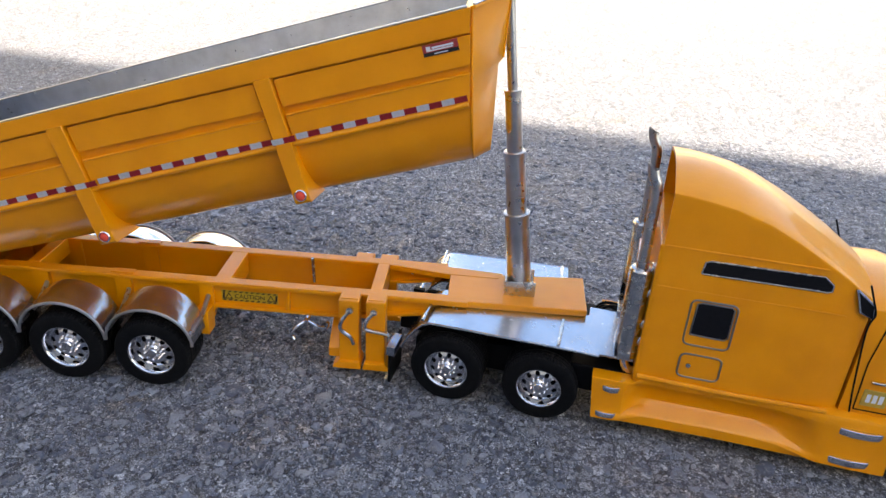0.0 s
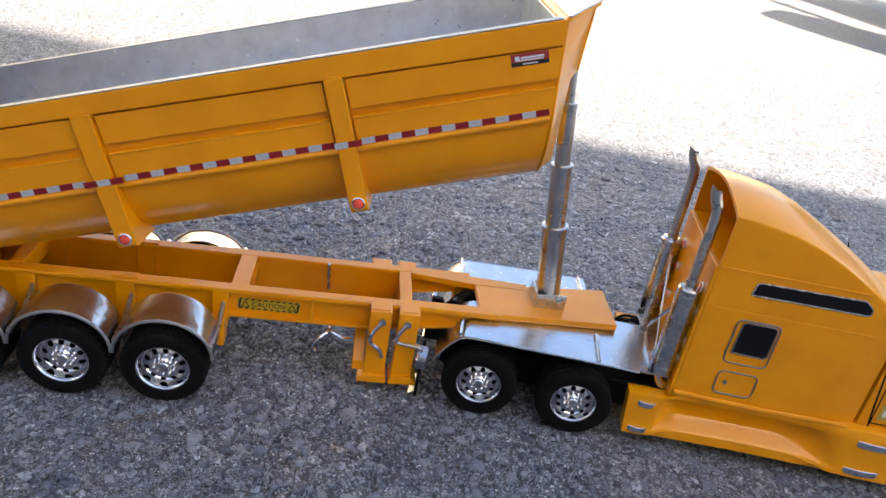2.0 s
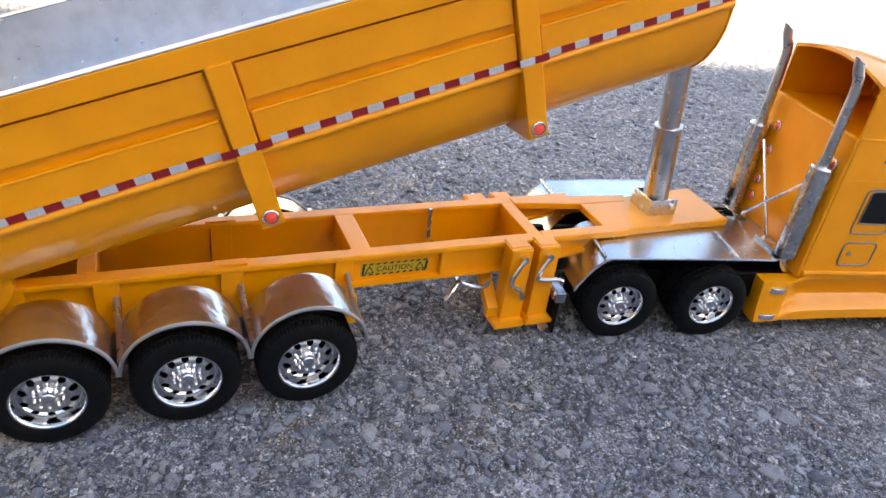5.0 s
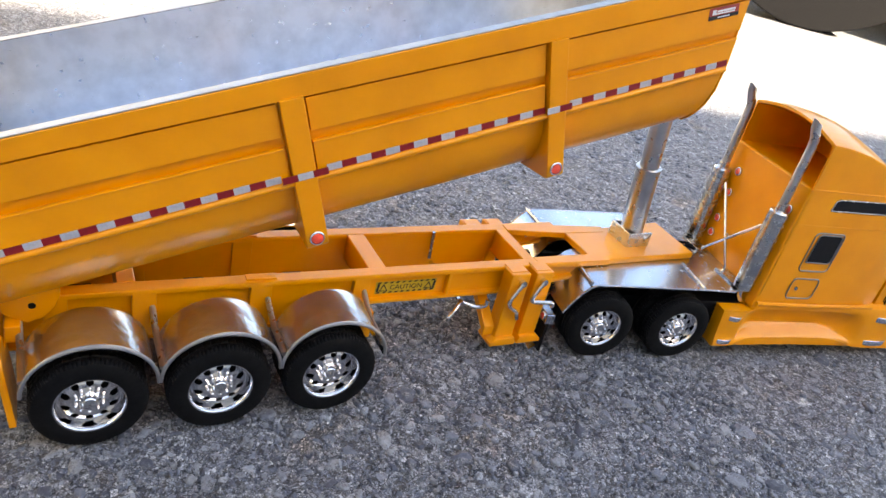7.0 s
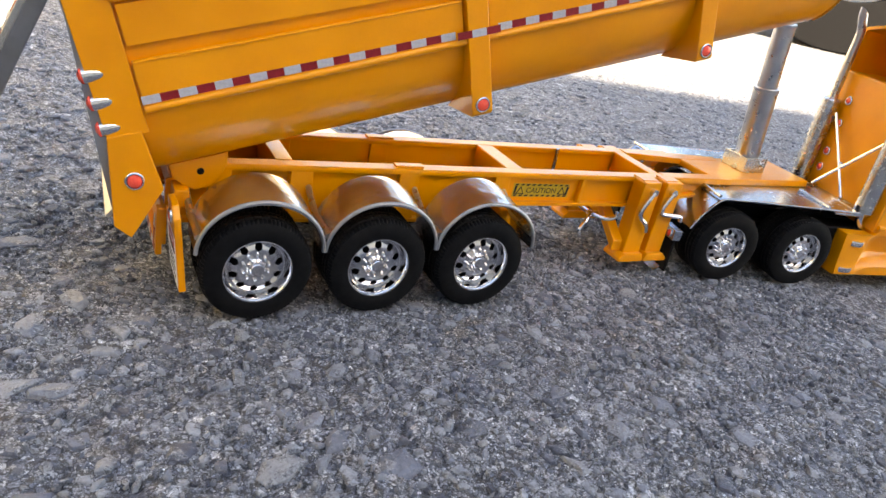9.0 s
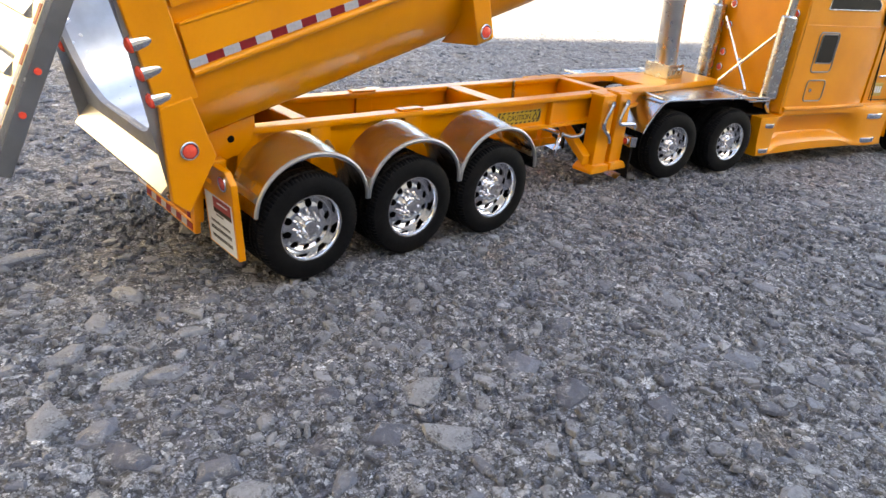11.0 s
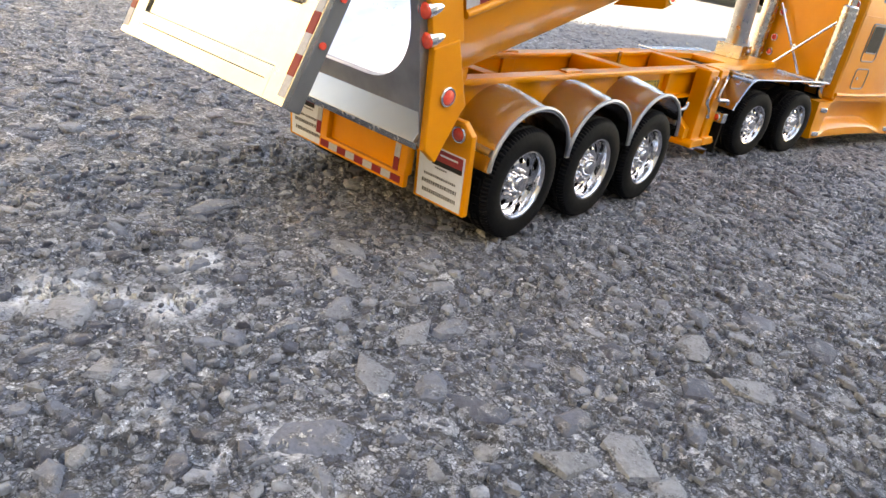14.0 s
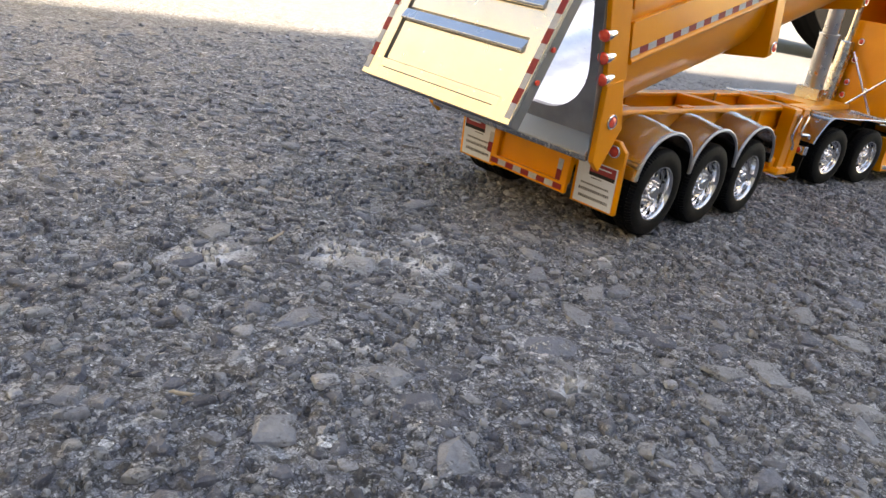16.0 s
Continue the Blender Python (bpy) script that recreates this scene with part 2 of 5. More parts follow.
PALE = make_pale()
HOIST = make_metal("satin_aluminium", (0.60, 0.60, 0.61), 0.22, 0.36, 0.06, 0.2)
RENDER_COAT = make_plain("white_render", (0.40, 0.40, 0.395), 0.9, 0.2, 0.08, 0.01, 2.0)
STUCCO = make_plain("cream_stucco", (0.60, 0.49, 0.29), 0.9, 0.2, 0.06, 0.02, 2.0)
TIMBER = make_plain("roof_sheet", (0.44, 0.46, 0.48), 0.8, 0.3, 0.12, 0.01)
WORN = make_metal("worn_aluminium", (0.42, 0.43, 0.45), 0.42, 0.58, 0.10, 0.2)
CARPAINT = make_plain("car_paint", (0.06, 0.06, 0.065), 0.3, 0.6, 0.1, 0.02)

# ---- mesh kit: all sizes in millimetres ----
MM = 0.001


def box(bm, x0, x1, y0, y1, z0, z1, bevel=0.35, seg=2):
    vs = [bm.verts.new((x, y, z)) for x in (x0, x1) for y in (y0, y1) for z in (z0, z1)]
    quads = ((0, 1, 3, 2), (4, 6, 7, 5), (0, 4, 5, 1), (2, 3, 7, 6), (0, 2, 6, 4), (1, 5, 7, 3))
    fs = [bm.faces.new([vs[i] for i in q]) for q in quads]
    if bevel:
        es = {e for f in fs for e in f.edges}
        bmesh.ops.bevel(bm, geom=list(es), offset=bevel, offset_type="OFFSET", segments=seg, affect="EDGES", profile=0.5)
    return bm


def prism(bm, pts, axis, a0, a1, bevel=0.3):
    """A polygon drawn in the two other axes, in their order, pushed along axis from a0 to a1."""
    def at(p, a):
        return {"x": (a, p[0], p[1]), "y": (p[0], a, p[1]), "z": (p[0], p[1], a)}[axis]
    lo, hi = [bm.verts.new(at(p, a0)) for p in pts], [bm.verts.new(at(p, a1)) for p in pts]
    fs = [bm.faces.new(lo), bm.faces.new(hi[::-1])]
    for i in range(len(pts)):
        j = (i + 1) % len(pts)
        fs.append(bm.faces.new((lo[j], lo[i], hi[i], hi[j])))
    bmesh.ops.recalc_face_normals(bm, faces=fs)
    if bevel:
        es = {e for f in fs for e in f.edges}
        bmesh.ops.bevel(bm, geom=list(es), offset=bevel, offset_type="OFFSET", segments=2, affect="EDGES", profile=0.5, clamp_overlap=True)
    return bm


def loft(bm, rings, closed=True, caps=True):
    rows = [[bm.verts.new(p) for p in ring] for ring in rings]
    fs = []
    n = len(rows[0])
    for a, b in zip(rows, rows[1:]):
        for i in range(n if closed else n - 1):
            j = (i + 1) % n
            fs.append(bm.faces.new((a[i], a[j], b[j], b[i])))
    if caps and closed:
        fs += [bm.faces.new(rows[0][::-1]), bm.faces.new(rows[-1])]
    bmesh.ops.recalc_face_normals(bm, faces=fs)
    return bm


def tube(bm, pts, r, n=12):
    """A round bar along points; r is one radius or one for each point."""
    pts = [Vector(p) for p in pts]
    rs = r if isinstance(r, (list, tuple)) else [r] * len(pts)
    up, rings = None, []
    for i, p in enumerate(pts):
        d = (pts[min(i + 1, len(pts) - 1)] - pts[max(i - 1, 0)]).normalized()
        if up is None:
            up = Vector((0, 0, 1)) if abs(d.z) < 0.9 else Vector((1, 0, 0))
        side = d.cross(up).normalized()
        up = side.cross(d).normalized()
        rings.append([p + (side * math.cos(2 * math.pi * k / n) + up * math.sin(2 * math.pi * k / n)) * rs[i] for k in range(n)])
    return loft(bm, rings)


def smooth_path(pts, steps=6):
    """Catmull-Rom through points."""
    pts = [Vector(p) for p in pts]
    out = []
    for i in range(len(pts) - 1):
        p0, p1, p2, p3 = pts[max(i - 1, 0)], pts[i], pts[i + 1], pts[min(i + 2, len(pts) - 1)]
        for k in range(steps):
            t = k / steps
            out.append(0.5 * (2 * p1 + (p2 - p0) * t + (2 * p0 - 5 * p1 + 4 * p2 - p3) * t * t + (3 * p1 - p0 - 3 * p2 + p3) * t ** 3))
    return out + [pts[-1]]


def lathe(bm, profile, n=48, wobble=None):
    """Rings of (radius, y) round the y axis. wobble(ring, step) adds to the radius."""
    rows = []
    for i, (r, y) in enumerate(profile):
        row = []
        for k in range(n):
            rr = r + (wobble(i, k) if wobble else 0.0)
            a = 2 * math.pi * k / n
            row.append(bm.verts.new((rr * math.cos(a), y, rr * math.sin(a))))
        rows.append(row)
    fs = []
    for a, b in zip(rows, rows[1:]):
        for k in range(n):
            j = (k + 1) % n
            fs.append(bm.faces.new((a[k], a[j], b[j], b[k])))
    bmesh.ops.recalc_face_normals(bm, faces=fs)
    return bm


def strip(bm, line, axis, a0, a1, thick):
    """A bent sheet: an open line in the two other axes, given a thickness on its right side, pushed along axis."""
    pts = [Vector(p) for p in line]
    off = []
    for i, p in enumerate(pts):
        d = (pts[min(i + 1, len(pts) - 1)] - pts[max(i - 1, 0)]).normalized()
        off.append(p + Vector((d.y, -d.x)) * thick)
    return prism(bm, [tuple(p) for p in pts] + [tuple(p) for p in reversed(off)], axis, a0, a1, 0)


def mesh_of(bm, name, sharp=32.0):
    for v in bm.verts:
        v.co *= MM
    bm.normal_update()
    limit = radians(sharp)
    area = {f: f.calc_area() for f in bm.faces}
    for e in bm.edges:
        turn = e.calc_face_angle(0.0) if len(e.link_faces) == 2 else 9.0
        sizes = [area[f] for f in e.link_faces]
        uneven = turn > 0.1 and max(sizes) > 9 * min(sizes)       # broad flat faces stay flat beside their bevels
        e.smooth = turn < limit and not uneven
    for f in bm.faces:
        f.smooth = True
    me = bpy.data.meshes.new(name)
    bm.to_mesh(me)
    bm.free()
    return me


def part(name, bm, material, parent, label="", m=None):
    """Links a bmesh as one mesh object under a thing or a part."""
    me = mesh_of(bm, name)
    me.materials.append(material)
    return seat(name, me, parent, label, m)


def seat(name, me, parent, label="", m=None):
    ob = new(name, me)
    ob.parent = parent
    if m is not None:
        ob.matrix_basis = m
    if label:
        ob["label"] = label
    return ob


def thing(name, m, label, category, group=""):
    ob = new(name)
    ob.empty_display_size = 0.02
    ob.matrix_basis = m
    return tagged(ob, label, category, group)


def B():
    return bmesh.new()


def mmpose(x, y, z, rx=0, ry=0, rz=0):
    return pose(x * MM, y * MM, z * MM, rx, ry, rz)

# ---- large structure ----


def shade_caster():
    """An unseen block added behind the camera: its roof edge draws the edge of the shade in which the model stands."""
    h = 2.7
    d, n = Vector((0.977, -0.213)), Vector((0.213, 0.977))
    reach = -h * (n @ Vector((to_sun.x, to_sun.y))) / to_sun.z
    edge = n * (n @ Vector((0.0, 0.650)) - reach)
    m = Matrix.Translation((edge.x, edge.y, 0)) @ Matrix.Rotation(math.atan2(d.y, d.x), 4, "Z")
    wall = tagged(new("shade_block"), "unseen rendered block with a flat roof edge, added to cast the shade", "wall", kind="structure")
    wall.matrix_basis = m
    bm = B()
    box(bm, -7500, 7500, -3300, -350, 0, h * 1000 - 160, 10)
    part("shade_wall", bm, RENDER_COAT, wall)
    bm = B()
    box(bm, -7800, 7800, -3500, 0, h * 1000 - 158, h * 1000, 10)
    part("shade_edge", bm, TIMBER, wall)


def far_wall(name, x0, y0, x1, y1, height, material, label):
    d = Vector((x1 - x0, y1 - y0))
    bm = B()
    box(bm, 0, d.length * 1000, 0, 250, 0, height * 1000, 8)
    me = mesh_of(bm, name)
    me.materials.append(material)
    ob = tagged(new(name, me), label, "wall", kind="structure")
    ob.matrix_basis = Matrix.Translation((x0, y0, 0)) @ Matrix.Rotation(math.atan2(d.y, d.x), 4, "Z")


shade_caster()
# Unseen walls, added for cream reflections in the tailgate and spill lip.
far_wall("unseen_wall_north", -4.3, 9.5, 7.0, 9.5, 2.4, STUCCO, "unseen cream wall, added for reflections")
far_wall("unseen_wall_west", -4.6, -1.0, -4.6, 9.4, 3.8, STUCCO, "unseen cream wall, added to reflect in the tailgate")


def hump(x, y):
    """Gentle unevenness of the ground, in mm."""
    return 0.9 * noise.noise(Vector((x * 0.011, y * 0.011, 3.0))) + 0.5 * noise.noise(Vector((x * 0.05, y * 0.05, 7.0)))


def cobble(x, y, size, seed):
    """Cell pattern over arrays of places: the depth inside the nearest cell and that cell's own random number."""
    gx, gy = np.floor(x / size).astype(int), np.floor(y / size).astype(int)

    def rnd(a, b, k):
        h = np.sin(a * 127.1 + b * 311.7 + k * 74.7 + seed * 19.19) * 43758.5453
        return h - np.floor(h)
    f1, f2, own = np.full(x.shape, 9.0), np.full(x.shape, 9.0), np.zeros(x.shape)
    for dx in (-1, 0, 1):
        for dy in (-1, 0, 1):
            a, b = gx + dx, gy + dy
            d = np.hypot(x / size - a - rnd(a, b, 1), y / size - b - rnd(a, b, 2))
            near = d < f1
            f2 = np.where(near, f1, np.minimum(f2, d))
            own = np.where(near, rnd(a, b, 3), own)
            f1 = np.where(near, d, f1)
    return f2 - f1, own


def ground():
    near_x, near_y = np.arange(-300, 332, 1.35), np.arange(-270, 110, 1.35)
    xs = np.concatenate([[-900000, -80000, -9000, -3000, -1200, -700, -560], np.arange(-480, -301, 4.0), near_x, np.arange(336, 760, 5.0), [900, 1400, 3000, 9000, 80000, 900000]])
    ys = np.concatenate([[-900000, -80000, -9000, -3000, -1200, -600, -460], np.arange(-380, -271, 4.0), near_y, np.arange(114, 520, 4.5), [640, 900, 1500, 3000, 9000, 80000, 900000]])
    gx, gy = np.meshgrid(xs, ys)
    gate = ((np.abs(gx - 130) < 620) & (np.abs(gy - 60) < 430)).astype(float)
    warp = 2.2 * np.sin(gx * 0.31 + 1.7 * np.sin(gy * 0.23)), 2.2 * np.sin(gy * 0.29 + 1.9 * np.sin(gx * 0.19))
    e1, t1 = cobble(gx + warp[0], gy + warp[1], 11.0, 1)
    e2, t2 = cobble(gx + 0.6 * warp[1], gy - 0.6 * warp[0], 5.0, 2)
    e3, t3 = cobble(gx, gy, 2.6, 3)
    e0, t0 = cobble(gx * 0.7 + 1.5 * warp[1], gy + 1.5 * warp[0], 17.0, 4)
    slab = np.clip(e0 * 6, 0, 1) * (t0 > 0.62)                # larger flat stones; the rest is rubble
    rubble = 2.6 * (t1 - 0.5) * np.clip(e1 * 5, 0, 1) + 2.4 * (t2 - 0.6) * np.clip(e2 * 5, 0, 1) + 1.5 * (t3 - 0.65) * np.clip(e3 * 4, 0, 1) - 0.8 * np.clip(1 - e1 * 6, 0, 1)
    h = rubble * (1 - 0.8 * slab) + slab * (0.5 + 0.8 * (t0 - 0.8))
    base = np.array([[hump(x, y) if abs(x) < 2000 and abs(y) < 2000 else 0.0 for x in xs[::6]] for y in ys[::6]])
    ix, iy = np.minimum(np.arange(len(xs)) // 6, base.shape[1] - 1), np.minimum(np.arange(len(ys)) // 6, base.shape[0] - 1)
    z = base[iy][:, ix] + gate * 0.58 * h - 0.95
    nx, ny = len(xs), len(ys)
    verts = np.stack([gx * MM, gy * MM, z * MM], -1).reshape(-1, 3)
    i, j = np.meshgrid(np.arange(nx - 1), np.arange(ny - 1))
    k = (j * nx + i).ravel()
    faces = np.stack([k, k + 1, k + 1 + nx, k + nx], -1)
    me = bpy.data.meshes.new("ground")
    me.from_pydata(verts.tolist(), [], faces.tolist())
    me.polygons.foreach_set("use_smooth", [False] * len(faces))
    tone = np.where(gate > 0, np.where(slab > 0.4, 2.6 * (t0 - 0.62), np.where(e1 > 0.12, 0.55 * t1 + 0.45 * t2, t2)), 0.5)
    pale = np.zeros(gx.shape)
    for x, y, s in PALE_SPOTS:
        reach = np.hypot((gx - x) / 1.5 + 0.5 * warp[0], gy - y + 0.5 * warp[1]) / (1.6 * s)
        pale = np.maximum(pale, np.clip(1.6 - 1.6 * reach, 0, 1))
    spot = me.attributes.new("pale", "FLOAT", "POINT")
    spot.data.foreach_set("value", pale.ravel().astype(np.float32))
    att = me.attributes.new("tone", "FLOAT", "FACE")
    att.data.foreach_set("value", tone[:-1, :-1].ravel().astype(np.float32))
    me.materials.append(ASPHALT)
    return tagged(new("ground", me), "rough weathered grey asphalt with exposed stone chips", "ground", kind="structure")


class Chips:
    """Gathers flat angular stones into one mesh."""

    def __init__(self, seed):
        self.rng, self.verts, self.faces, self.taken = random.Random(seed), [], [], collections.defaultdict(list)

    def chip(self, x, y, size, lift, squash=None, turn=None, edge=(-0.3, 0.6)):
        rng, verts = self.rng, self.verts
        n = rng.randint(4, 7) if size > 2 else rng.randint(4, 5)
        turn = rng.random() * math.tau if turn is None else turn
        squash = squash or rng.uniform(0.3, 0.8)
        z0 = hump(x, y) - 0.5
        tx, ty = rng.gauss(0, 0.16) * min(1, 2.5 / size), rng.gauss(0, 0.16) * min(1, 2.5 / size)
        base = len(verts)
        ca, sa = math.cos(turn), math.sin(turn)
        ring = []
        for k in range(n):
            a = math.tau * (k + rng.uniform(-0.38, 0.38)) / n
            r = size * rng.uniform(0.66, 1.14)
            px, py = r * math.cos(a), r * math.sin(a) * squash
            ring.append((px * ca - py * sa, px * sa + py * ca))
        for px, py in ring:
            verts.append(((x + px * 1.08) * MM, (y + py * 1.08) * MM, (z0 - 1.0) * MM))
        for px, py in ring:
            verts.append(((x + px) * MM, (y + py) * MM, (z0 + lift * rng.uniform(*edge) + px * tx + py * ty) * MM))
        for px, py in ring:
            q = rng.uniform(0.45, 0.75)
            verts.append(((x + px * q) * MM, (y + py * q) * MM, (z0 + lift * rng.uniform(0.75, 1.15) + q * (px * tx + py * ty)) * MM))
        for k in range(n):
            j = (k + 1) % n
            self.faces.append((base + k, base + j, base + n + j, base + n + k))
            self.faces.append((base + n + k, base + n + j, base + 2 * n + j, base + 2 * n + k))
        self.faces.append(tuple(base + 2 * n + k for k in range(n)))

    def sow(self, count, x0, x1, y0, y1, lo, hi, lift):
        """Strews stones that do not overlap those already lying there."""
        for _ in range(count):
            x, y = self.rng.uniform(x0, x1), self.rng.uniform(y0, y1)
            size = lo + (hi - lo) * self.rng.random() ** 1.8
            squash = self.rng.uniform(0.42, 0.92)
            reach = size * squash ** 0.5
            cx, cy = int(x // 16), int(y // 16)
            near = [q for a in (-1, 0, 1) for b in (-1, 0, 1) for q in self.taken[cx + a, cy + b]]
            if any((x - qx) ** 2 + (y - qy) ** 2 < (0.92 * (reach + qr)) ** 2 for qx, qy, qr in near):
                continue
            self.taken[cx, cy].append((x, y, reach))
            self.chip(x, y, size, lift * self.rng.uniform(0.45, 1.1), squash)

    def put(self, name, material, label):
        me = bpy.data.meshes.new(name)
        me.from_pydata(self.verts, [], self.faces)
        me.materials.append(material)
        return tagged(new(name, me), label, "gravel", kind="stuff")


def gravel():
    c = Chips(11)
    for x, y, r, q, a in STONES:
        c.taken[int(x // 16), int(y // 16)].append((x, y, 0.8 * r))
    shapes = []
    for k in range(24):
        one = Chips(140 + k)
        one.chip(0, 0, 6.0, 1.0, one.rng.uniform(0.45, 0.9), None, (-0.4, 0.3))
        me = bpy.data.meshes.new("stone")
        me.from_pydata(one.verts, [], one.faces)
        me.materials.append(SLAB)
        shapes.append(me)
    for k in range(280):
        x, y = c.rng.uniform(-330, 330), c.rng.uniform(-290, 60)
        size = 4.2 + 5.5 * c.rng.random() ** 2.2
        if any((x - qx) ** 2 + (y - qy) ** 2 < (0.8 * (size + qr)) ** 2 for a in (-1, 0, 1) for b in (-1, 0, 1) for qx, qy, qr in c.taken[int(x // 16) + a, int(y // 16) + b]):
            continue
        c.taken[int(x // 16), int(y // 16)].append((x, y, 0.8 * size))
        ob = seat("stone", shapes[k % 24], GROUND)
        ob.matrix_basis = mmpose(x, y, hump(x, y) - hump(0, 0), 0, 0, c.rng.uniform(0, 360)) @ Matrix.Diagonal((size / 6, size / 6, 1, 1))
    c.sow(1700, -340, 340, -310, 130, 3.0, 5.5, 0.9)
    c.sow(6000, -340, 340, -310, 130, 1.7, 3.2, 1.0)
    c.sow(14000, -340, 340, -310, 130, 0.7, 1.8, 1.0)
    c.sow(1500, -440, 640, -340, 320, 3.0, 6.5, 0.8)
    c.sow(4000, -440, 640, -340, 320, 1.7, 3.2, 0.9)
    c.sow(2500, -420, 900, 200, 560, 2.0, 5.5, 0.7)
    # the larger stones that stand out round the trailer's tail
    for k, (x, y, s, q, a) in enumerate(STONES):
        one = Chips(40 + k)
        one.chip(0, 0, 0.9 * s, 0.95, q, a, (-0.1, 0.45))
        me = bpy.data.meshes.new("stone")
        me.from_pydata(one.verts, [], one.faces)
        me.materials.append(SLAB)
        ob = tagged(new("stone", me), "flat angular grey stone set in the asphalt", "stone", "larger stones in the asphalt")
        ob.matrix_basis = mmpose(x, y, hump(x, y) - hump(0, 0))
    c.put("gravel", STONE, "angular grey stone chips embedded in the asphalt")
    p = Chips(5)
    for x, y, s in PALE_SPOTS:
        for _ in range(int(0.25 * s * s) + 4):
            a, r = p.rng.random() * math.tau, 1.3 * s * p.rng.random() ** 0.8
            p.chip(x + r * math.cos(a), y + 0.7 * r * math.sin(a), p.rng.uniform(0.4, 1.1) * min(1.7, 0.6 + 0.2 * s), 0.9)
    p.put("pale_grit", PALE, "whitish crushed mortar spots on the asphalt")


STONES = ((-84, 73.5, 13, 0.55, 0.2), (-16, -108, 11, 0.6, 2.4), (-82.5, -30, 11, 0.6, 0.5), (-107, -38, 13, 0.55, 0.9), (-70, -33, 9, 0.6, 0.1), (-76, -97, 12, 0.7, 1.2), (-91, -90, 13, 0.6, 2.0),
          (-93, -8, 10, 0.5, 0.4), (-133, -50, 14, 0.6, 2.8), (-189, 74, 13, 0.55, 0.7), (-200, 2, 11, 0.6, 0.3), (-95, -64, 10, 0.7, 1.9), (-9, -85, 10, 0.6, 0.2), (-228, 20, 6, 0.7, 1.0))
PALE_SPOTS = ((-157, 40, 8), (-129, 18, 7), (-202, 56, 8), (-112, 38, 5), (-69, -127, 2.6), (-149, -68, 4), (-138, -47, 4), (114, -127, 1.2), (99, -87.5, 1.6), (395, -53, 1.6), (-143, 29, 5))


def stick(x, y, length, turn):
    bm = B()
    n = 7
    tube(bm, [(length * (k / (n - 1) - 0.5), 0.25 * math.sin(2.1 * k), 1.6 + 0.2 * math.sin(1.3 * k)) for k in range(n)], [0.2, 0.5, 0.6, 0.6, 0.55, 0.45, 0.2], 7)
    me = mesh_of(bm, "dry_stick")
    me.materials.append(STRAW)
    ob = tagged(new("dry_stick", me), "thin pale dry stick lying on the asphalt", "stick", "dry sticks on the asphalt")
    ob.matrix_basis = mmpose(x, y, hump(x, y) - 0.6, 0, 0, turn)


GROUND = ground()
gravel()
stick(-173.0, 58.3, 12.6, 30)
stick(-248.2, -19.9, 6.5, -40)

# ---- wheels, shared by trailer and truck ----


def tyre_mesh(radius, width, bore):
    """Outer face towards -y; the middle of the tyre at y = 0."""
    h, r = width / 2, radius
    prof = [(bore - 0.5, -h + 1.4), (bore + 0.4, -h + 0.5), (bore + 2.2, -h + 0.0), (r - 4.2, -h + 0.1), (r - 2.2, -h + 0.5), (r - 1.0, -h + 0.9), (r - 0.35, -h + 1.8), (r, -h + 2.8),
            (r, -h * 0.42), (r - 0.7, -h * 0.36), (r - 0.7, -h * 0.22), (r, -h * 0.16), (r, h * 0.16), (r - 0.7, h * 0.22), (r - 0.7, h * 0.36), (r, h * 0.42),
            (r, h - 2.8), (r - 0.35, h - 1.8), (r - 1.0, h - 0.9), (r - 4.2, h - 0.1), (bore + 2.2, h), (bore - 0.5, h - 1.4)]
    lugs = {5, 6, 7, 8, 15, 16, 17, 18}

    def wobble(i, k):
        if i in lugs:
            return -0.5 if k % 3 == 0 else 0.0
        if i in (11, 12):
            return -0.5 if (k % 6) == 0 else 0.0
        return 0.0
    bm = B()
    lathe(bm, prof, 240, wobble=wobble)
    me = mesh_of(bm, "tyre", 28)
    me.materials.append(RUBBER)
    return me


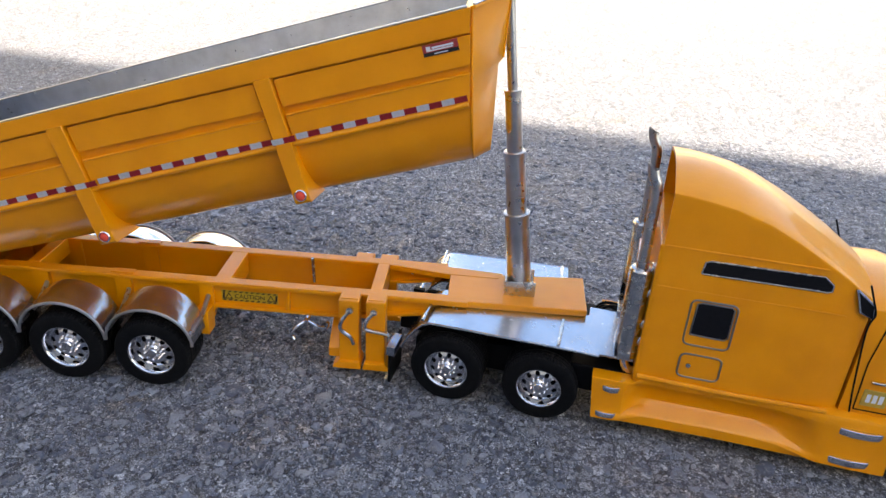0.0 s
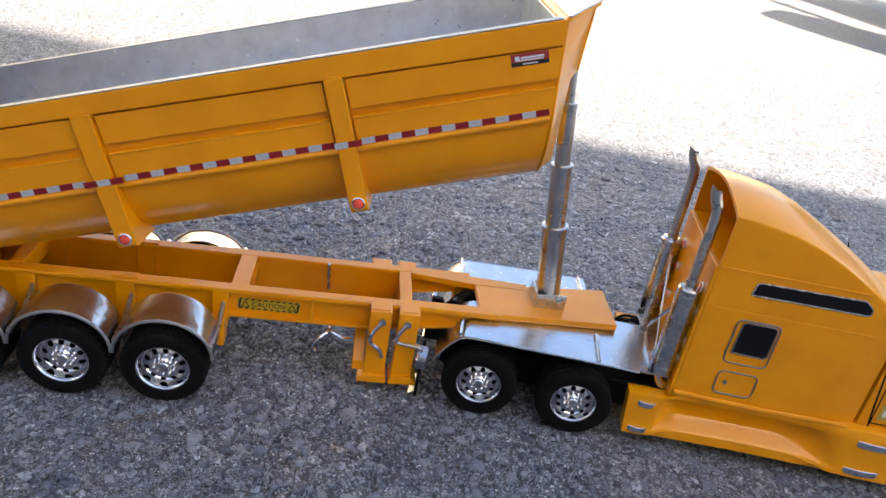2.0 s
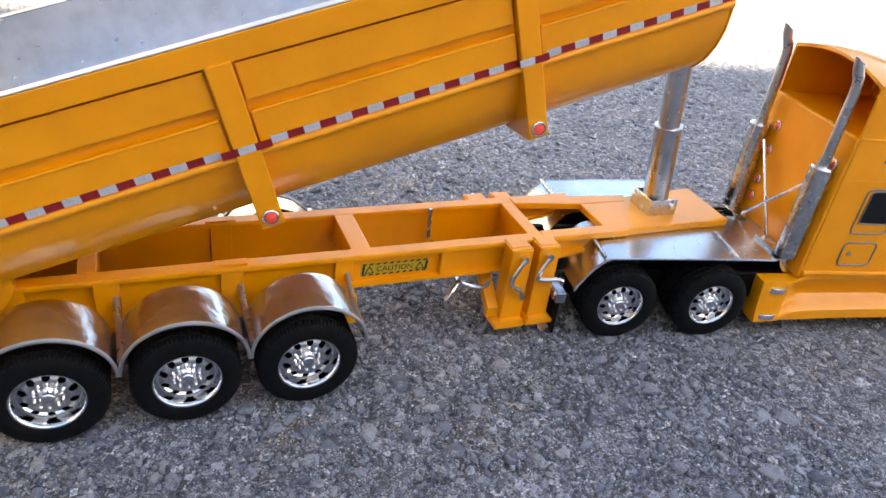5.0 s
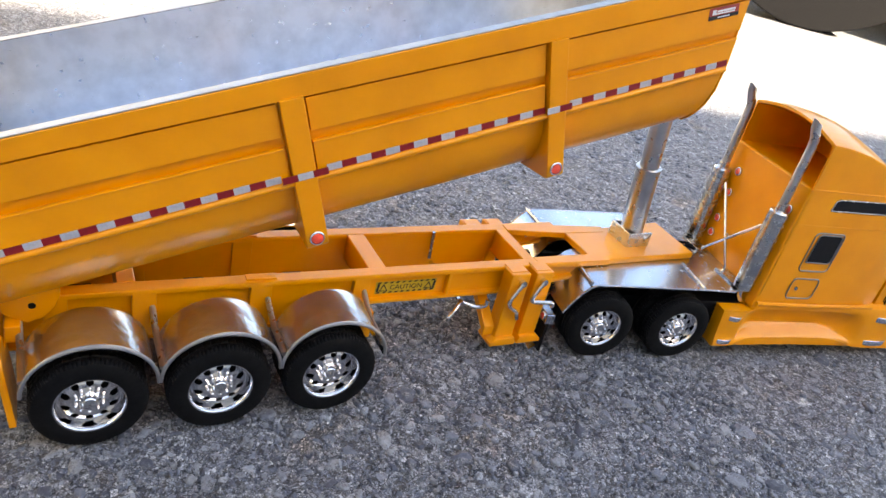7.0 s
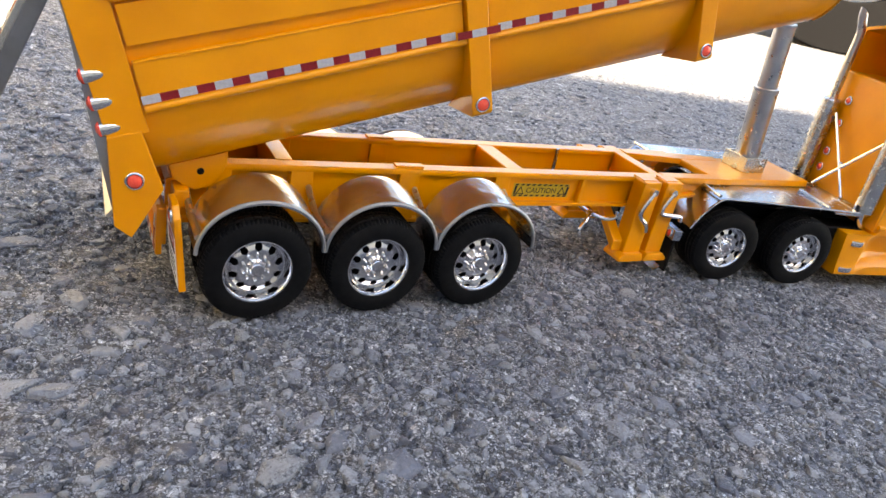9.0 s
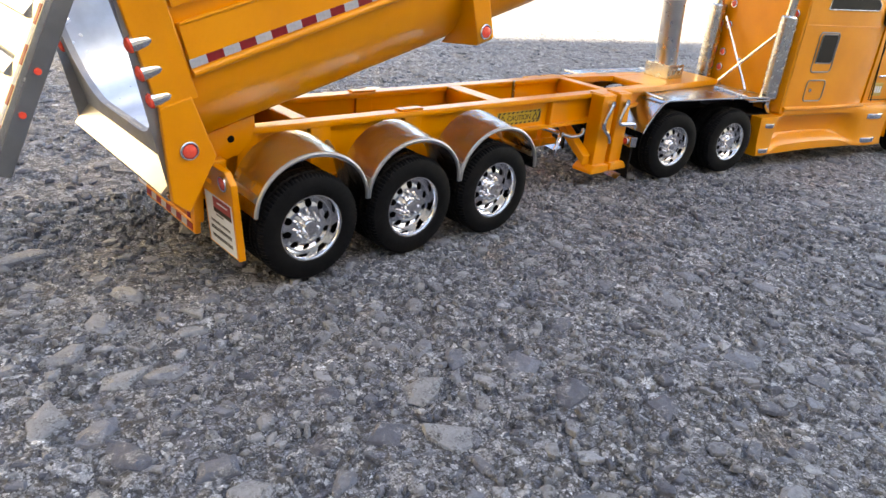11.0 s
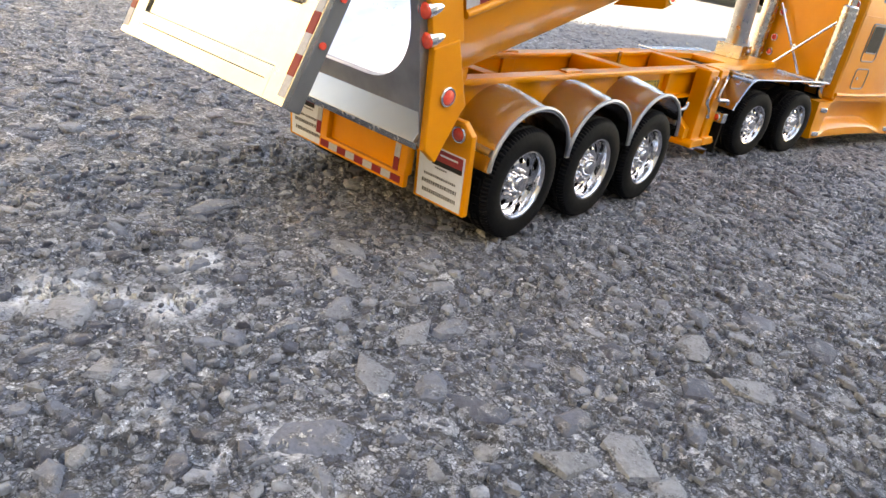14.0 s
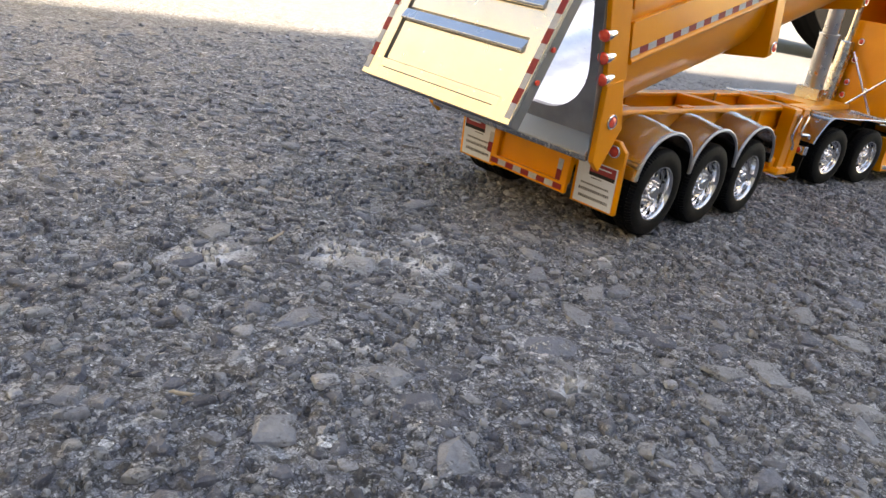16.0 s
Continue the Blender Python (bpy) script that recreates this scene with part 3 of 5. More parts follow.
def rim_mesh(bore, deep, count, hole=0.30):
    """A chrome disc wheel, its lip at y = 0 and its face behind it at y = deep; round windows near the edge of the face."""
    b = bore
    k = b / 13.6
    lip = [(b + 0.3, 1.8), (b + 0.4, 0.3), (b + 0.1, -0.25), (b - 0.5 * k, -0.1), (b - 0.9 * k, 0.5), (b - 1.2 * k, 1.5), (b - 1.4 * k, deep * 0.8), (b - 1.8 * k, deep), (b - 2.2 * k, deep + 0.1)]
    r0, r1, m = b - 2.3 * k, b - 6.1 * k, 8
    face = [(r0 + (r1 - r0) * i / m, deep + 0.1 - 1.7 * k * math.sin(math.pi / 2 * i / m)) for i in range(m + 1)]
    hub = [(r1 - 0.3, deep - 1.5 * k), (5.0 * k, deep - 1.0 * k), (4.0 * k, deep - 1.0 * k), (3.4 * k, deep - 1.6 * k), (3.2 * k, deep - 3.2 * k), (2.6 * k, deep - 3.9 * k), (1.0 * k, deep - 4.2 * k), (0.01, deep - 4.2 * k)]
    prof = lip + face + hub
    first = len(lip)
    middle = (r0 + r1) / 2

    def row_open(i):
        def test(a):
            r = r0 + (r1 - r0) * (i - first + 0.5) / m
            off = ((a * count / math.tau) % 1.0 - 0.5) * math.tau / count * r
            half = hole * math.tau / count * middle
            return (off / half) ** 2 + ((r - middle) / (0.44 * (r0 - r1))) ** 2 < 1.0
        return test
    bm = B()
    rows = []
    seg = count * 16
    for r, y in prof:
        rows.append([bm.verts.new((r * math.cos(math.tau * q / seg), y, r * math.sin(math.tau * q / seg))) for q in range(seg)])
    fs = []
    for i, (ra, rb) in enumerate(zip(rows, rows[1:])):
        test = row_open(i) if first <= i < first + m else None
        for q in range(seg):
            if test and test(math.tau * (q + 0.5) / seg):
                continue
            p = (q + 1) % seg
            fs.append(bm.faces.new((ra[q], ra[p], rb[p], rb[q])))
    bmesh.ops.recalc_face_normals(bm, faces=fs)
    for q in range(10):
        a = math.tau * (q + 0.5) / 10
        x, z = 5.2 * k * math.cos(a), 5.2 * k * math.sin(a)
        tube(bm, [(x, deep - 0.9 * k, z), (x, deep - 2.3 * k, z), (x, deep - 2.8 * k, z)], [0.7 * k, 0.62 * k, 0.2 * k], 8)
    me = mesh_of(bm, "rim", 34)
    me.materials.append(CHROME)
    return me


def drum_mesh(bore):
    bm = B()
    lathe(bm, [(bore + 0.2, 1.5), (bore + 0.2, 9.0), (0.01, 9.0)], 40)
    me = mesh_of(bm, "brake_drum")
    me.materials.append(BLACK)
    return me


T_TYRE, T_RIM, T_DRUM = tyre_mesh(22.3, 12.5, 13.6), rim_mesh(13.6, 4.6, 10, 0.25), drum_mesh(13.6)
D_TYRE, D_RIM, D_DRUM = tyre_mesh(21.6, 12.0, 12.6), rim_mesh(12.6, 3.8, 10, 0.24), drum_mesh(12.6)


def wheel(parent, x, y, z, meshes, dual, side):
    """side -1: the outer face looks to -y, 1: to +y. Returns the tyre, which carries the rim."""
    tyre, rim, drum = meshes
    width = 12.5 if tyre is T_TYRE else 12.0
    flip = 0 if side < 0 else 180
    t = seat("wheel", tyre, parent, "black rubber tyre on a chrome disc wheel", mmpose(x, y, z, 0, 31 * (x % 7), flip))
    seat("rim", rim, t, "chrome rim", mmpose(0, -width / 2 + 0.9, 0))
    seat("brake_drum", drum, t, "", mmpose(0, -width / 2 + 2.5, 0))
    if dual:
        seat("inner_tyre", tyre, parent, "", mmpose(x, y - side * (width + 1.2), z, 0, 17 * (x % 5), flip))
    return t


# ---- small repeated pieces ----


def lamp(parent, m, r=2.5, label="red round marker lamp in a chrome ring"):
    """A marker lamp that looks along -y of m."""
    bm = B()
    lathe(bm, [(r + 0.75, 0.6), (r + 0.75, -0.5), (r + 0.45, -0.85), (r + 0.05, -0.8), (r, -0.2)], 28)
    ring = part("marker_lamp", bm, CHROME, parent, label, m)
    bm = B()
    lathe(bm, [(r, -0.2), (r * 0.9, -0.75), (r * 0.5, -1.1), (0.01, -1.2)], 28)
    part("lens", bm, LENS, ring, "red lens")
    return ring


def tape_meshes(length, height, thick=0.18):
    out = []
    for name, mat in (("red_tape", TAPE_RED), ("white_tape", TAPE_WHITE)):
        bm = B()
        box(bm, 0, length, -thick, 0, 0, height, 0)
        me = mesh_of(bm, name)
        me.materials.append(mat)
        out.append(me)
    return out


def write(text, size, material, parent, m, name="lettering"):
    """A word in the built-in font, as a mesh, standing on local x and looking along -y."""
    cu = bpy.data.curves.new(name, "FONT")
    cu.body, cu.size, cu.extrude = text, size * MM, 0.04 * MM
    cu.align_x = "CENTER"
    tmp = bpy.data.objects.new(name, cu)
    scene.collection.objects.link(tmp)
    me = bpy.data.meshes.new_from_object(tmp.evaluated_get(bpy.context.evaluated_depsgraph_get()))
    bpy.data.objects.remove(tmp)
    me.materials.clear()
    me.materials.append(material)
    return seat(name, me, parent, "", m @ pose(0, 0, 0, 90, 0, 0))


# ---- dump trailer ----
CY = 54.5                                             # trailer's middle line
TR = thing("dump_trailer", mmpose(0, CY, 0), "yellow model dump trailer with raised tub and three axles, on asphalt", "model trailer")
AXLES = (1.2, 52.4, 102.8)


def frame_rail(s):
    y_out, y_in = s * 23.2, s * 16.2
    a, b = min(y_out, y_in), max(y_out, y_in)
    bm = B()
    box(bm, -15.5, 268, a, b, 52.2, 55, 0.5)
    rail = part("frame_rail", bm, PAINT, TR)
    bm = B()
    step = [(128, 30), (131, 39), (206, 39), (238, 43)] if s < 0 else [(221, 30), (225, 41), (238, 43)]       # the far web stays deep
    prism(bm, [(-30, 30), *step, (268, 47), (268, 52.4), (-15, 52.4), (-30, 46)], "y", s * 19.0 - 0.9, s * 19.0 + 0.9, 0.2)
    part("web", bm, PAINT, rail)
    bm = B()
    under = [(-30, 28.6), (128, 28.6), (131, 37.4), (206, 37.4), (240, 41.6), (268, 45.5), (268, 47.2), (240, 43.4), (206, 39.2), (130, 39.2), (127, 30.4), (-30, 30.4)]
    if s > 0:
        under = [(-30, 28.6), (221.5, 28.6), (225.5, 39.8), (240, 41.6), (268, 45.5), (268, 47.2), (240, 43.4), (224, 41.4), (220.5, 30.4), (-30, 30.4)]
    prism(bm, under, "y", a, b, 0.2)
    part("bottom_flange", bm, PAINT, rail)
    for x0, x1 in ((19.5, 29.5), (70.0, 80.0), (121.0, 129.5), (174.0, 176.0), (-14, -5)):
        z0 = 30.2 if x0 < 125 else 39
        bm = B()
        box(bm, x0, x1, min(s * 22.9, s * 19.5), max(s * 22.9, s * 19.5), z0, 52.6, 0.4)
        part("stiffener", bm, PAINT, rail)
        if x1 < 110:
            bm = B()
            box(bm, x0, x1, min(s * 18.4, s * 16.6), max(s * 18.4, s * 16.6), z0, 52.4, 0.4)
            part("stiffener", bm, PAINT, rail)
    bm = B()
    box(bm, 68, 82, min(s * 21.5, s * 17), max(s * 21.5, s * 17), 54.9, 55.9, 0.3)
    part("pad", bm, PAINT, rail)
    # drop plate in front of the first fender
    bm = B()
    box(bm, 121.5, 129.5, min(s * 33, s * 22.5), max(s * 33, s * 22.5), 24, 39.5, 0.6)
    part("drop_plate", bm, PAINT, rail)


def trailer_frame():
    for s in (-1, 1):
        frame_rail(s)
    for x0, x1, z1 in ((14, 21.5, 55.3), (130, 139.5, 54.9), (223.8, 231, 54.9)):
        bm = B()
        box(bm, x0, x1, -16.6, 16.6, 40 if x0 > 100 else 44, z1, 0.5)
        part("cross_member", bm, PAINT, TR)
    bm = B()
    box(bm, -28, -22, -30, 30, 38, 46, 0.6)
    part("cross_member", bm, PAINT, TR)
    for x in AXLES:
        bm = B()
        tube(bm, [(x, -44, 22.3), (x, 44, 22.3)], 4.0, 14)
        box(bm, x - 5, x + 5, -20, 20, 22, 32, 0.6)
        part("axle", bm, BLACK, TR)
    # nose deck over the truck's fifth wheel
    bm = B()
    prism(bm, [(270, -22.4), (352, -21.3), (353.5, 18.4), (303, 13.6), (270, 17.5)], "z", 51.2, 55.2, 0.7)
    deck = part("nose_deck", bm, PAINT, TR, "flat yellow deck plate")
    bm = B()
    prism(bm, [(231, -22.6), (282, -23.4), (282, -16.4), (264, -15.5), (231, -15.5)], "z", 51.8, 55.26, 0.3)
    prism(bm, [(231, 21.2), (231, 14.6), (270, 8.5), (300, 8.2), (303, 14.8), (270, 18.2)], "z", 51.8, 55.45, 0.4)
    part("deck_arm", bm, PAINT, deck)
    bm = B()
    tube(bm, [(182.5, 15.2, 38.0), (181.6, 15.0, 55.4)], 1.0, 10)
    part("prop_rod", bm, STEEL, TR, "grey steel rod")
    for x, y, z in ((246, 16.0, 50.8),):
        bm = B()
        tube(bm, [(x, y, z), (x, y - 1.2, z)], 1.1, 10)
        part("bolt", bm, STEEL, TR)


def landing_leg(s):
    def yy(a, b):
        return min(s * a, s * b), max(s * a, s * b)
    leg = None
    for x0, x1 in ((207.5, 219.5), (223.5, 235.0)):
        bm = B()
        y0, y1 = yy(23.0, 32.4)
        box(bm, x0, x1, y0, y1, 12.0, 55.5 if s < 0 else 53.4, 0.7)
        ob = part("landing_leg", bm, PAINT, leg or TR)
        leg = leg or ob
        bm = B()
        lo, hi = (3.4, 1.5) if x0 < 215 else (1.5, 3.4)
        prism(bm, [(x0 - lo, 9.2), (x1 + hi, 9.2), (x1 + hi - 0.1, 11.2), (x1 + 0.2, 14.0), (x0 - 0.2, 14.0), (x0 - lo + 0.1, 11.2)], "y", *yy(20.8, 35.0), 0.5)
        part("foot", bm, PAINT, leg)
        bm = B()
        box(bm, x0 + 0.8, x1 - 0.8, *yy(21.0, 30.0), *((54.8, 55.9) if s < 0 else (53.0, 53.9)), 0.2)
        part("cap", bm, PAINT, leg)
    bm = B()
    prism(bm, [(s * 30, 14.0), (s * 30, 20.0), (s * 4, 40.0), (s * 0.5, 40.0), (s * 0.5, 37.0)], "x", 200.8, 207.2, 0.4)
    part("brace", bm, PAINT, leg)
    for x, hook in ((214.5, 1), (228.5, 2)):
        bm = B()
        tube(bm, [(x, s * 31.5, 50.3), (x, s * 34.8, 50.3)], 2.1, 12)
        if hook == 1:
            path = [(x, s * 34.2, 50.3), (x - 3.5, s * 34.6, 45), (x - 5.5, s * 34.6, 40), (x - 4.5, s * 34.6, 36), (x + 0.5, s * 34.6, 32), (x + 2.2, s * 34.8, 27.5)]
        else:
            path = [(x, s * 34.2, 50.3), (x - 3.2, s * 34.6, 45.5), (x - 5.0, s * 34.6, 41.0), (x - 3.8, s * 34.7, 38.2), (x + 3.0, s * 35.5, 37.6), (x + 8.5, s * 36.2, 37.0), (x + 9.2, s * 36.2, 34.5)]
        tube(bm, smooth_path(path, 5), 1.25, 10)
        part("crank_handle", bm, CHROME, leg, "bent chrome crank handle")


def hook_shaft():
    bm = B()
    tube(bm, [(186, -24, 33), (186, 24, 33)], 1.3, 10)
    for s in (-1, 1):
        tube(bm, smooth_path([(186, s * 22, 33), (181, s * 26, 30.5), (177.5, s * 27, 25.5), (179, s * 27, 22)], 5), 1.1, 10)
        tube(bm, smooth_path([(186, s * 22, 33), (194, s * 25, 31), (199, s * 27, 32.5), (200, s * 27, 36)], 5), 1.1, 10)
    part("winch_shaft", bm, CHROME, TR, "chrome cross shaft with bent hooks")


def fender_ring(cx, r, z0, rise, y, n=24):
    return [(cx - r * math.cos(math.pi * k / n), y, z0 + (r + rise) * math.sin(math.pi * k / n)) for k in range(n + 1)]


def bent_sheet(bm, rows, thick):
    """A curved sheet through rows of points, with a second skin inside it."""
    inner = [[(p[0], p[1], p[2] - thick) for p in row] for row in rows]
    rings = [[*row[::1], *under[::-1]] for row, under in zip(rows, inner)]
    return loft(bm, rings)


def trailer_fenders(s):
    for i, x in enumerate(AXLES):
        cx = x + (0.6, 0, 0.2)[i]
        z0 = 31.0 if s < 0 else 26.0                      # the far side sits lower
        rows = []
        for k in range(9):
            t = k / 8
            dent = 0.35 * noise.noise(Vector((0.9 * k, 1.7 * i, 4.0 * s)))
            rows.append(fender_ring(cx, 24.6, z0, 0.5 + dent - 3.8 * t ** 1.4, s * (34.0 + 21.6 * t)))
        bm = B()
        bent_sheet(bm, rows, 0.8)
        f = part("fender", bm, FENDER, TR, "polished aluminium half-round fender")
        bm = B()
        tube(bm, [Vector(p) for p in fender_ring(cx, 24.9, z0, -3.2, s * 55.6)], 0.85, 8)
        part("lip", bm, RIMBEAD, f)
        for ex in ((-24.6,) if i < 2 else (-24.6, 24.0)):
            bm = B()
            k = 1 if ex < 0 else -1
            tube(bm, [(cx + ex + k * 0.6, s * 54.4, 37.4), (cx + ex + k * 0.4, s * 36, 38.2), (cx + ex + k * 0.2, s * 30, 41.0), (cx + ex, s * 21, 46.0)], 1.4, 10)
            part("stay", bm, HOIST, f)


def mud_flap(s):
    bm = B()
    y0, y1 = s * 51.3, s * 25.8
    tilt = pose(0, 0, 0, 0, -6, 0)
    m = mmpose(-26.0, 0, 12.4) @ tilt
    prism(bm, [(y0, 0), (y1, 0), (y1, 26), (s * 34, 26.4), (s * 36, 35), (s * 47, 35.2), (y0, 31)], "x", -1.5, 1.2, 0.4)
    flap = part("mud_flap", bm, PAINT, TR, "yellow mud flap with a white printed label", m)
    bm = B()
    box(bm, -1.72, -1.5, min(s * 49.6, s * 27.6), max(s * 49.6, s * 27.6), 1.0, 22.5, 0)
    part("label", bm, PAPER, flap, "white label with lines of print")
    bm = B()
    box(bm, -1.86, -1.7, min(s * 48.8, s * 34.4), max(s * 48.8, s * 34.4), 15.8, 22.0, 0)
    part("label_badge", bm, MAROON, flap, "maroon badge")
    rng = random.Random(3)
    bm = B()
    c = s * 38.6
    for z, h, w in ((14.4, 0.6, 6.0), (10.6, 1.0, 15.5), (7.4, 1.5, 17.0), (3.8, 1.5, 17.0)):
        y = c - w / 2
        while y < c + w / 2 - 0.3:
            l = rng.uniform(0.4, 0.8)
            box(bm, -1.84, -1.7, y, y + l, z, z + h, 0)
            y += l + 0.45
    part("print", bm, GREYINK, flap)
    bm = B()
    box(bm, -1.92, -1.8, min(s * 48.8, s * 34.4), max(s * 48.8, s * 34.4), 15.8, 17.6, 0)
    part("badge_foot", bm, INK, flap)
    bm = B()
    box(bm, -1.98, -1.86, min(s * 46.5, s * 38), max(s * 46.5, s * 38), 19.9, 20.5, 0)
    part("badge_print", bm, PAPER, flap)
    lamp(flap, mmpose(-1.6, s * 45.5, 31.0 - 0.6) @ pose(0, 0, 0, 0, 0, -90), 2.4)


def rear_bumper():
    bm = B()
    box(bm, -33.5, -31, -25.5, 24.5, 15.2, 20.4, 0.5)
    bar = part("rear_bumper", bm, PAINT, TR, "yellow underride bumper with red and white tape")
    bm = B()
    box(bm, -31.2, -29.6, -24.8, 23.8, 19.5, 34, 0.3)
    part("panel", bm, PAINT, bar)
    for y0, y1 in ((-25.5, -21.0), (20.0, 24.5)):
        bm = B()
        box(bm, -33.5, -29.5, y0, y1, 20.0, 36, 0.5)
        part("upright", bm, PAINT, bar)
    red, white = tape_meshes(5.2, 2.8)
    for k in range(9):
        seat("tape_piece", (red, white)[k % 2], bar, "", mmpose(-33.6, -23.6 + 5.2 * (k + 1), 16.4, 0, 0, -90))
    for y in (-24.6, 21.2):
        for k in range(2):
            seat("tape_piece", (red, white)[k % 2], bar, "", mmpose(-33.6, y + 2.8, 20.8 + 5.2 * k) @ pose(0, 0, 0, 0, 0, -90) @ pose(0, 0, 0, 0, -90, 0))


trailer_frame()
for side in (-1, 1):
    landing_leg(side)
    trailer_fenders(side)
    mud_flap(side)
    for ax in AXLES:
        wheel(TR, ax, side * 49.6, 22.3, (T_TYRE, T_RIM, T_DRUM), True, side)
hook_shaft()
rear_bumper()


def caution_sticker(s):
    m = mmpose(151.3, s * 20.05, 41.2) @ pose(0, 0, 0, 0, 0, 0 if s < 0 else 180)
    bm = B()
    box(bm, -17.2, 17.2, -0.15, 0, 0, 7.2, 0)
    st = part("caution_sticker", bm, SIGNAL, TR, "yellow and black caution sticker", m)
    bm = B()
    for k in range(10):
        for z in (0.25, 6.1):
            x = -16.6 + 3.4 * k
            prism(bm, [(x, z), (x + 1.7, z), (x + 2.5, z + 0.9), (x + 0.8, z + 0.9)], "y", -0.24, -0.14, 0)
    for sx in (-1, 1):
        x = sx * 16.0
        prism(bm, [(x - 0.7, 1.3), (x + 0.5, 1.3), (x + 1.0, 5.9), (x - 0.2, 5.9)], "y", -0.24, -0.14, 0)
        prism(bm, [(sx * 12.8 - 2.5, 1.5), (sx * 12.8 + 2.5, 1.5), (sx * 12.8, 5.8)], "y", -0.24, -0.14, 0)
    part("stripes", bm, INK, st)
    bm = B()
    for sx in (-1, 1):
        prism(bm, [(sx * 12.8 - 1.6, 2.0), (sx * 12.8 + 1.6, 2.0), (sx * 12.8, 4.8)], "y", -0.30, -0.22, 0)
    part("triangles", bm, SIGNAL, st)
    write("CAUTION", 4.1, INK, st, mmpose(0, -0.22, 2.2))


for side in (-1, 1):
    caution_sticker(side)


# ---- hoist ----
def hoist():
    base = Vector((312.5, -2.0, 57.0))
    top = Vector((294.5, -2.5, 196.0))
    d = (top - base).normalized()
    bm = B()
    for y0, y1 in ((-10.6, -9.2), (6.6, 8.0)):
        box(bm, 303.5, 321.5, y0, y1, 55.2, 64.5, 0.3)
    box(bm, 303.5, 321.5, -10.5, 8.0, 55.1, 56.8, 0.3)
    box(bm, 303.4, 304.8, -10.5, 8.0, 55.2, 64.5, 0.3)
    b = part("hoist_bracket", bm, STEEL, TR, "grey steel hoist bracket bolted to the deck")
    bm = B()
    tube(bm, [(317.5, -10.4, 60.5), (317.5, -11.8, 60.5)], 1.6, 12)
    part("pin", bm, CHROME, b)
    cyl = None
    for z0, z1, r in ((57.0, 106.5, 7.2), (104.0, 143.3, 5.8), (141.0, 177.5, 4.4), (175.0, 224.0, 2.7)):
        p0, p1 = base + d * ((z0 - base.z) / d.z), base + d * ((z1 - base.z) / d.z)
        bm = B()
        tube(bm, [p0, p1 - d * 1.9, p1 - d * 1.7, p1 - d * 0.2, p1], [r, r, r + 0.4, r + 0.4, r * 0.9], 32)
        ob = part("hoist_cylinder", bm, HOIST, cyl or TR, "telescopic aluminium hoist cylinder")
        cyl = cyl or ob


hoist()

# ---- raised tub ----
BED_M = mmpose(-18.0, 6.0, 51.7) @ pose(0, 0, 0, 0, 0, -1.3) @ pose(0, 0, 0, -0.5, 0, 0) @ pose(0, 0, 0, 0, -16.8, 0)
HALF, RIM, TUCK, FLOOR = 52.0, 83.5, 38.0, 4.0


def front_at(w):
    return 321.0 + (w - 42.0) * 0.225


def half_at(w, shrink=0.0):
    h = HALF - shrink
    if w >= TUCK:
        return h
    k = min(1.0, (TUCK - w) / (TUCK - FLOOR - shrink))
    return 22.0 + (h - 22.0) * math.sqrt(max(0.0, 1 - k * k))


def section(shrink=0.0, n=12):
    """Half-round tub section, from the near rim down and up to the far rim."""
    h, f = HALF - shrink, FLOOR + shrink
    side = [(-h, RIM), (-h, 72.0), (-h, 58.0), (-h, TUCK)]
    arc = [(-22 - (h - 22) * math.cos(math.pi / 2 * k / n), TUCK - (TUCK - f) * math.sin(math.pi / 2 * k / n)) for k in range(1, n + 1)]
    near = side + arc
    return near + [(-8, f - 0.3), (8, f - 0.3)] + [(-v, w) for v, w in reversed(near)]


def shell(bm, outer, inner, u0, front):
    a, b = section(outer), section(inner)
    ring = a + b[::-1]
    rear = [(u0, v, w) for v, w in ring]
    nose = [(front(w), v, w) for v, w in ring]
    return loft(bm, [rear, [tuple(Vector(p).lerp(Vector(q), 0.5)) for p, q in zip(rear, nose)], nose])


def settle(bm):
    """The rim rises slightly towards the nose."""
    for v in bm.verts:
        if v.co.z > 73.0:
            v.co.z += min(1.15, (v.co.z - 73.0) / 10.5) * (-3.9 + 0.009 * v.co.x)
    return bm


bm = settle(shell(B(), 0.0, 1.0, -25.5, front_at))
BED = part("tub", bm, PAINT, TR, "yellow half-round dump tub, raised", BED_M)
part("liner", settle(shell(B(), 1.05, 1.9, -25.5, lambda w: front_at(w) - 1.0)), LINER, BED, "bare aluminium inside of the tub")


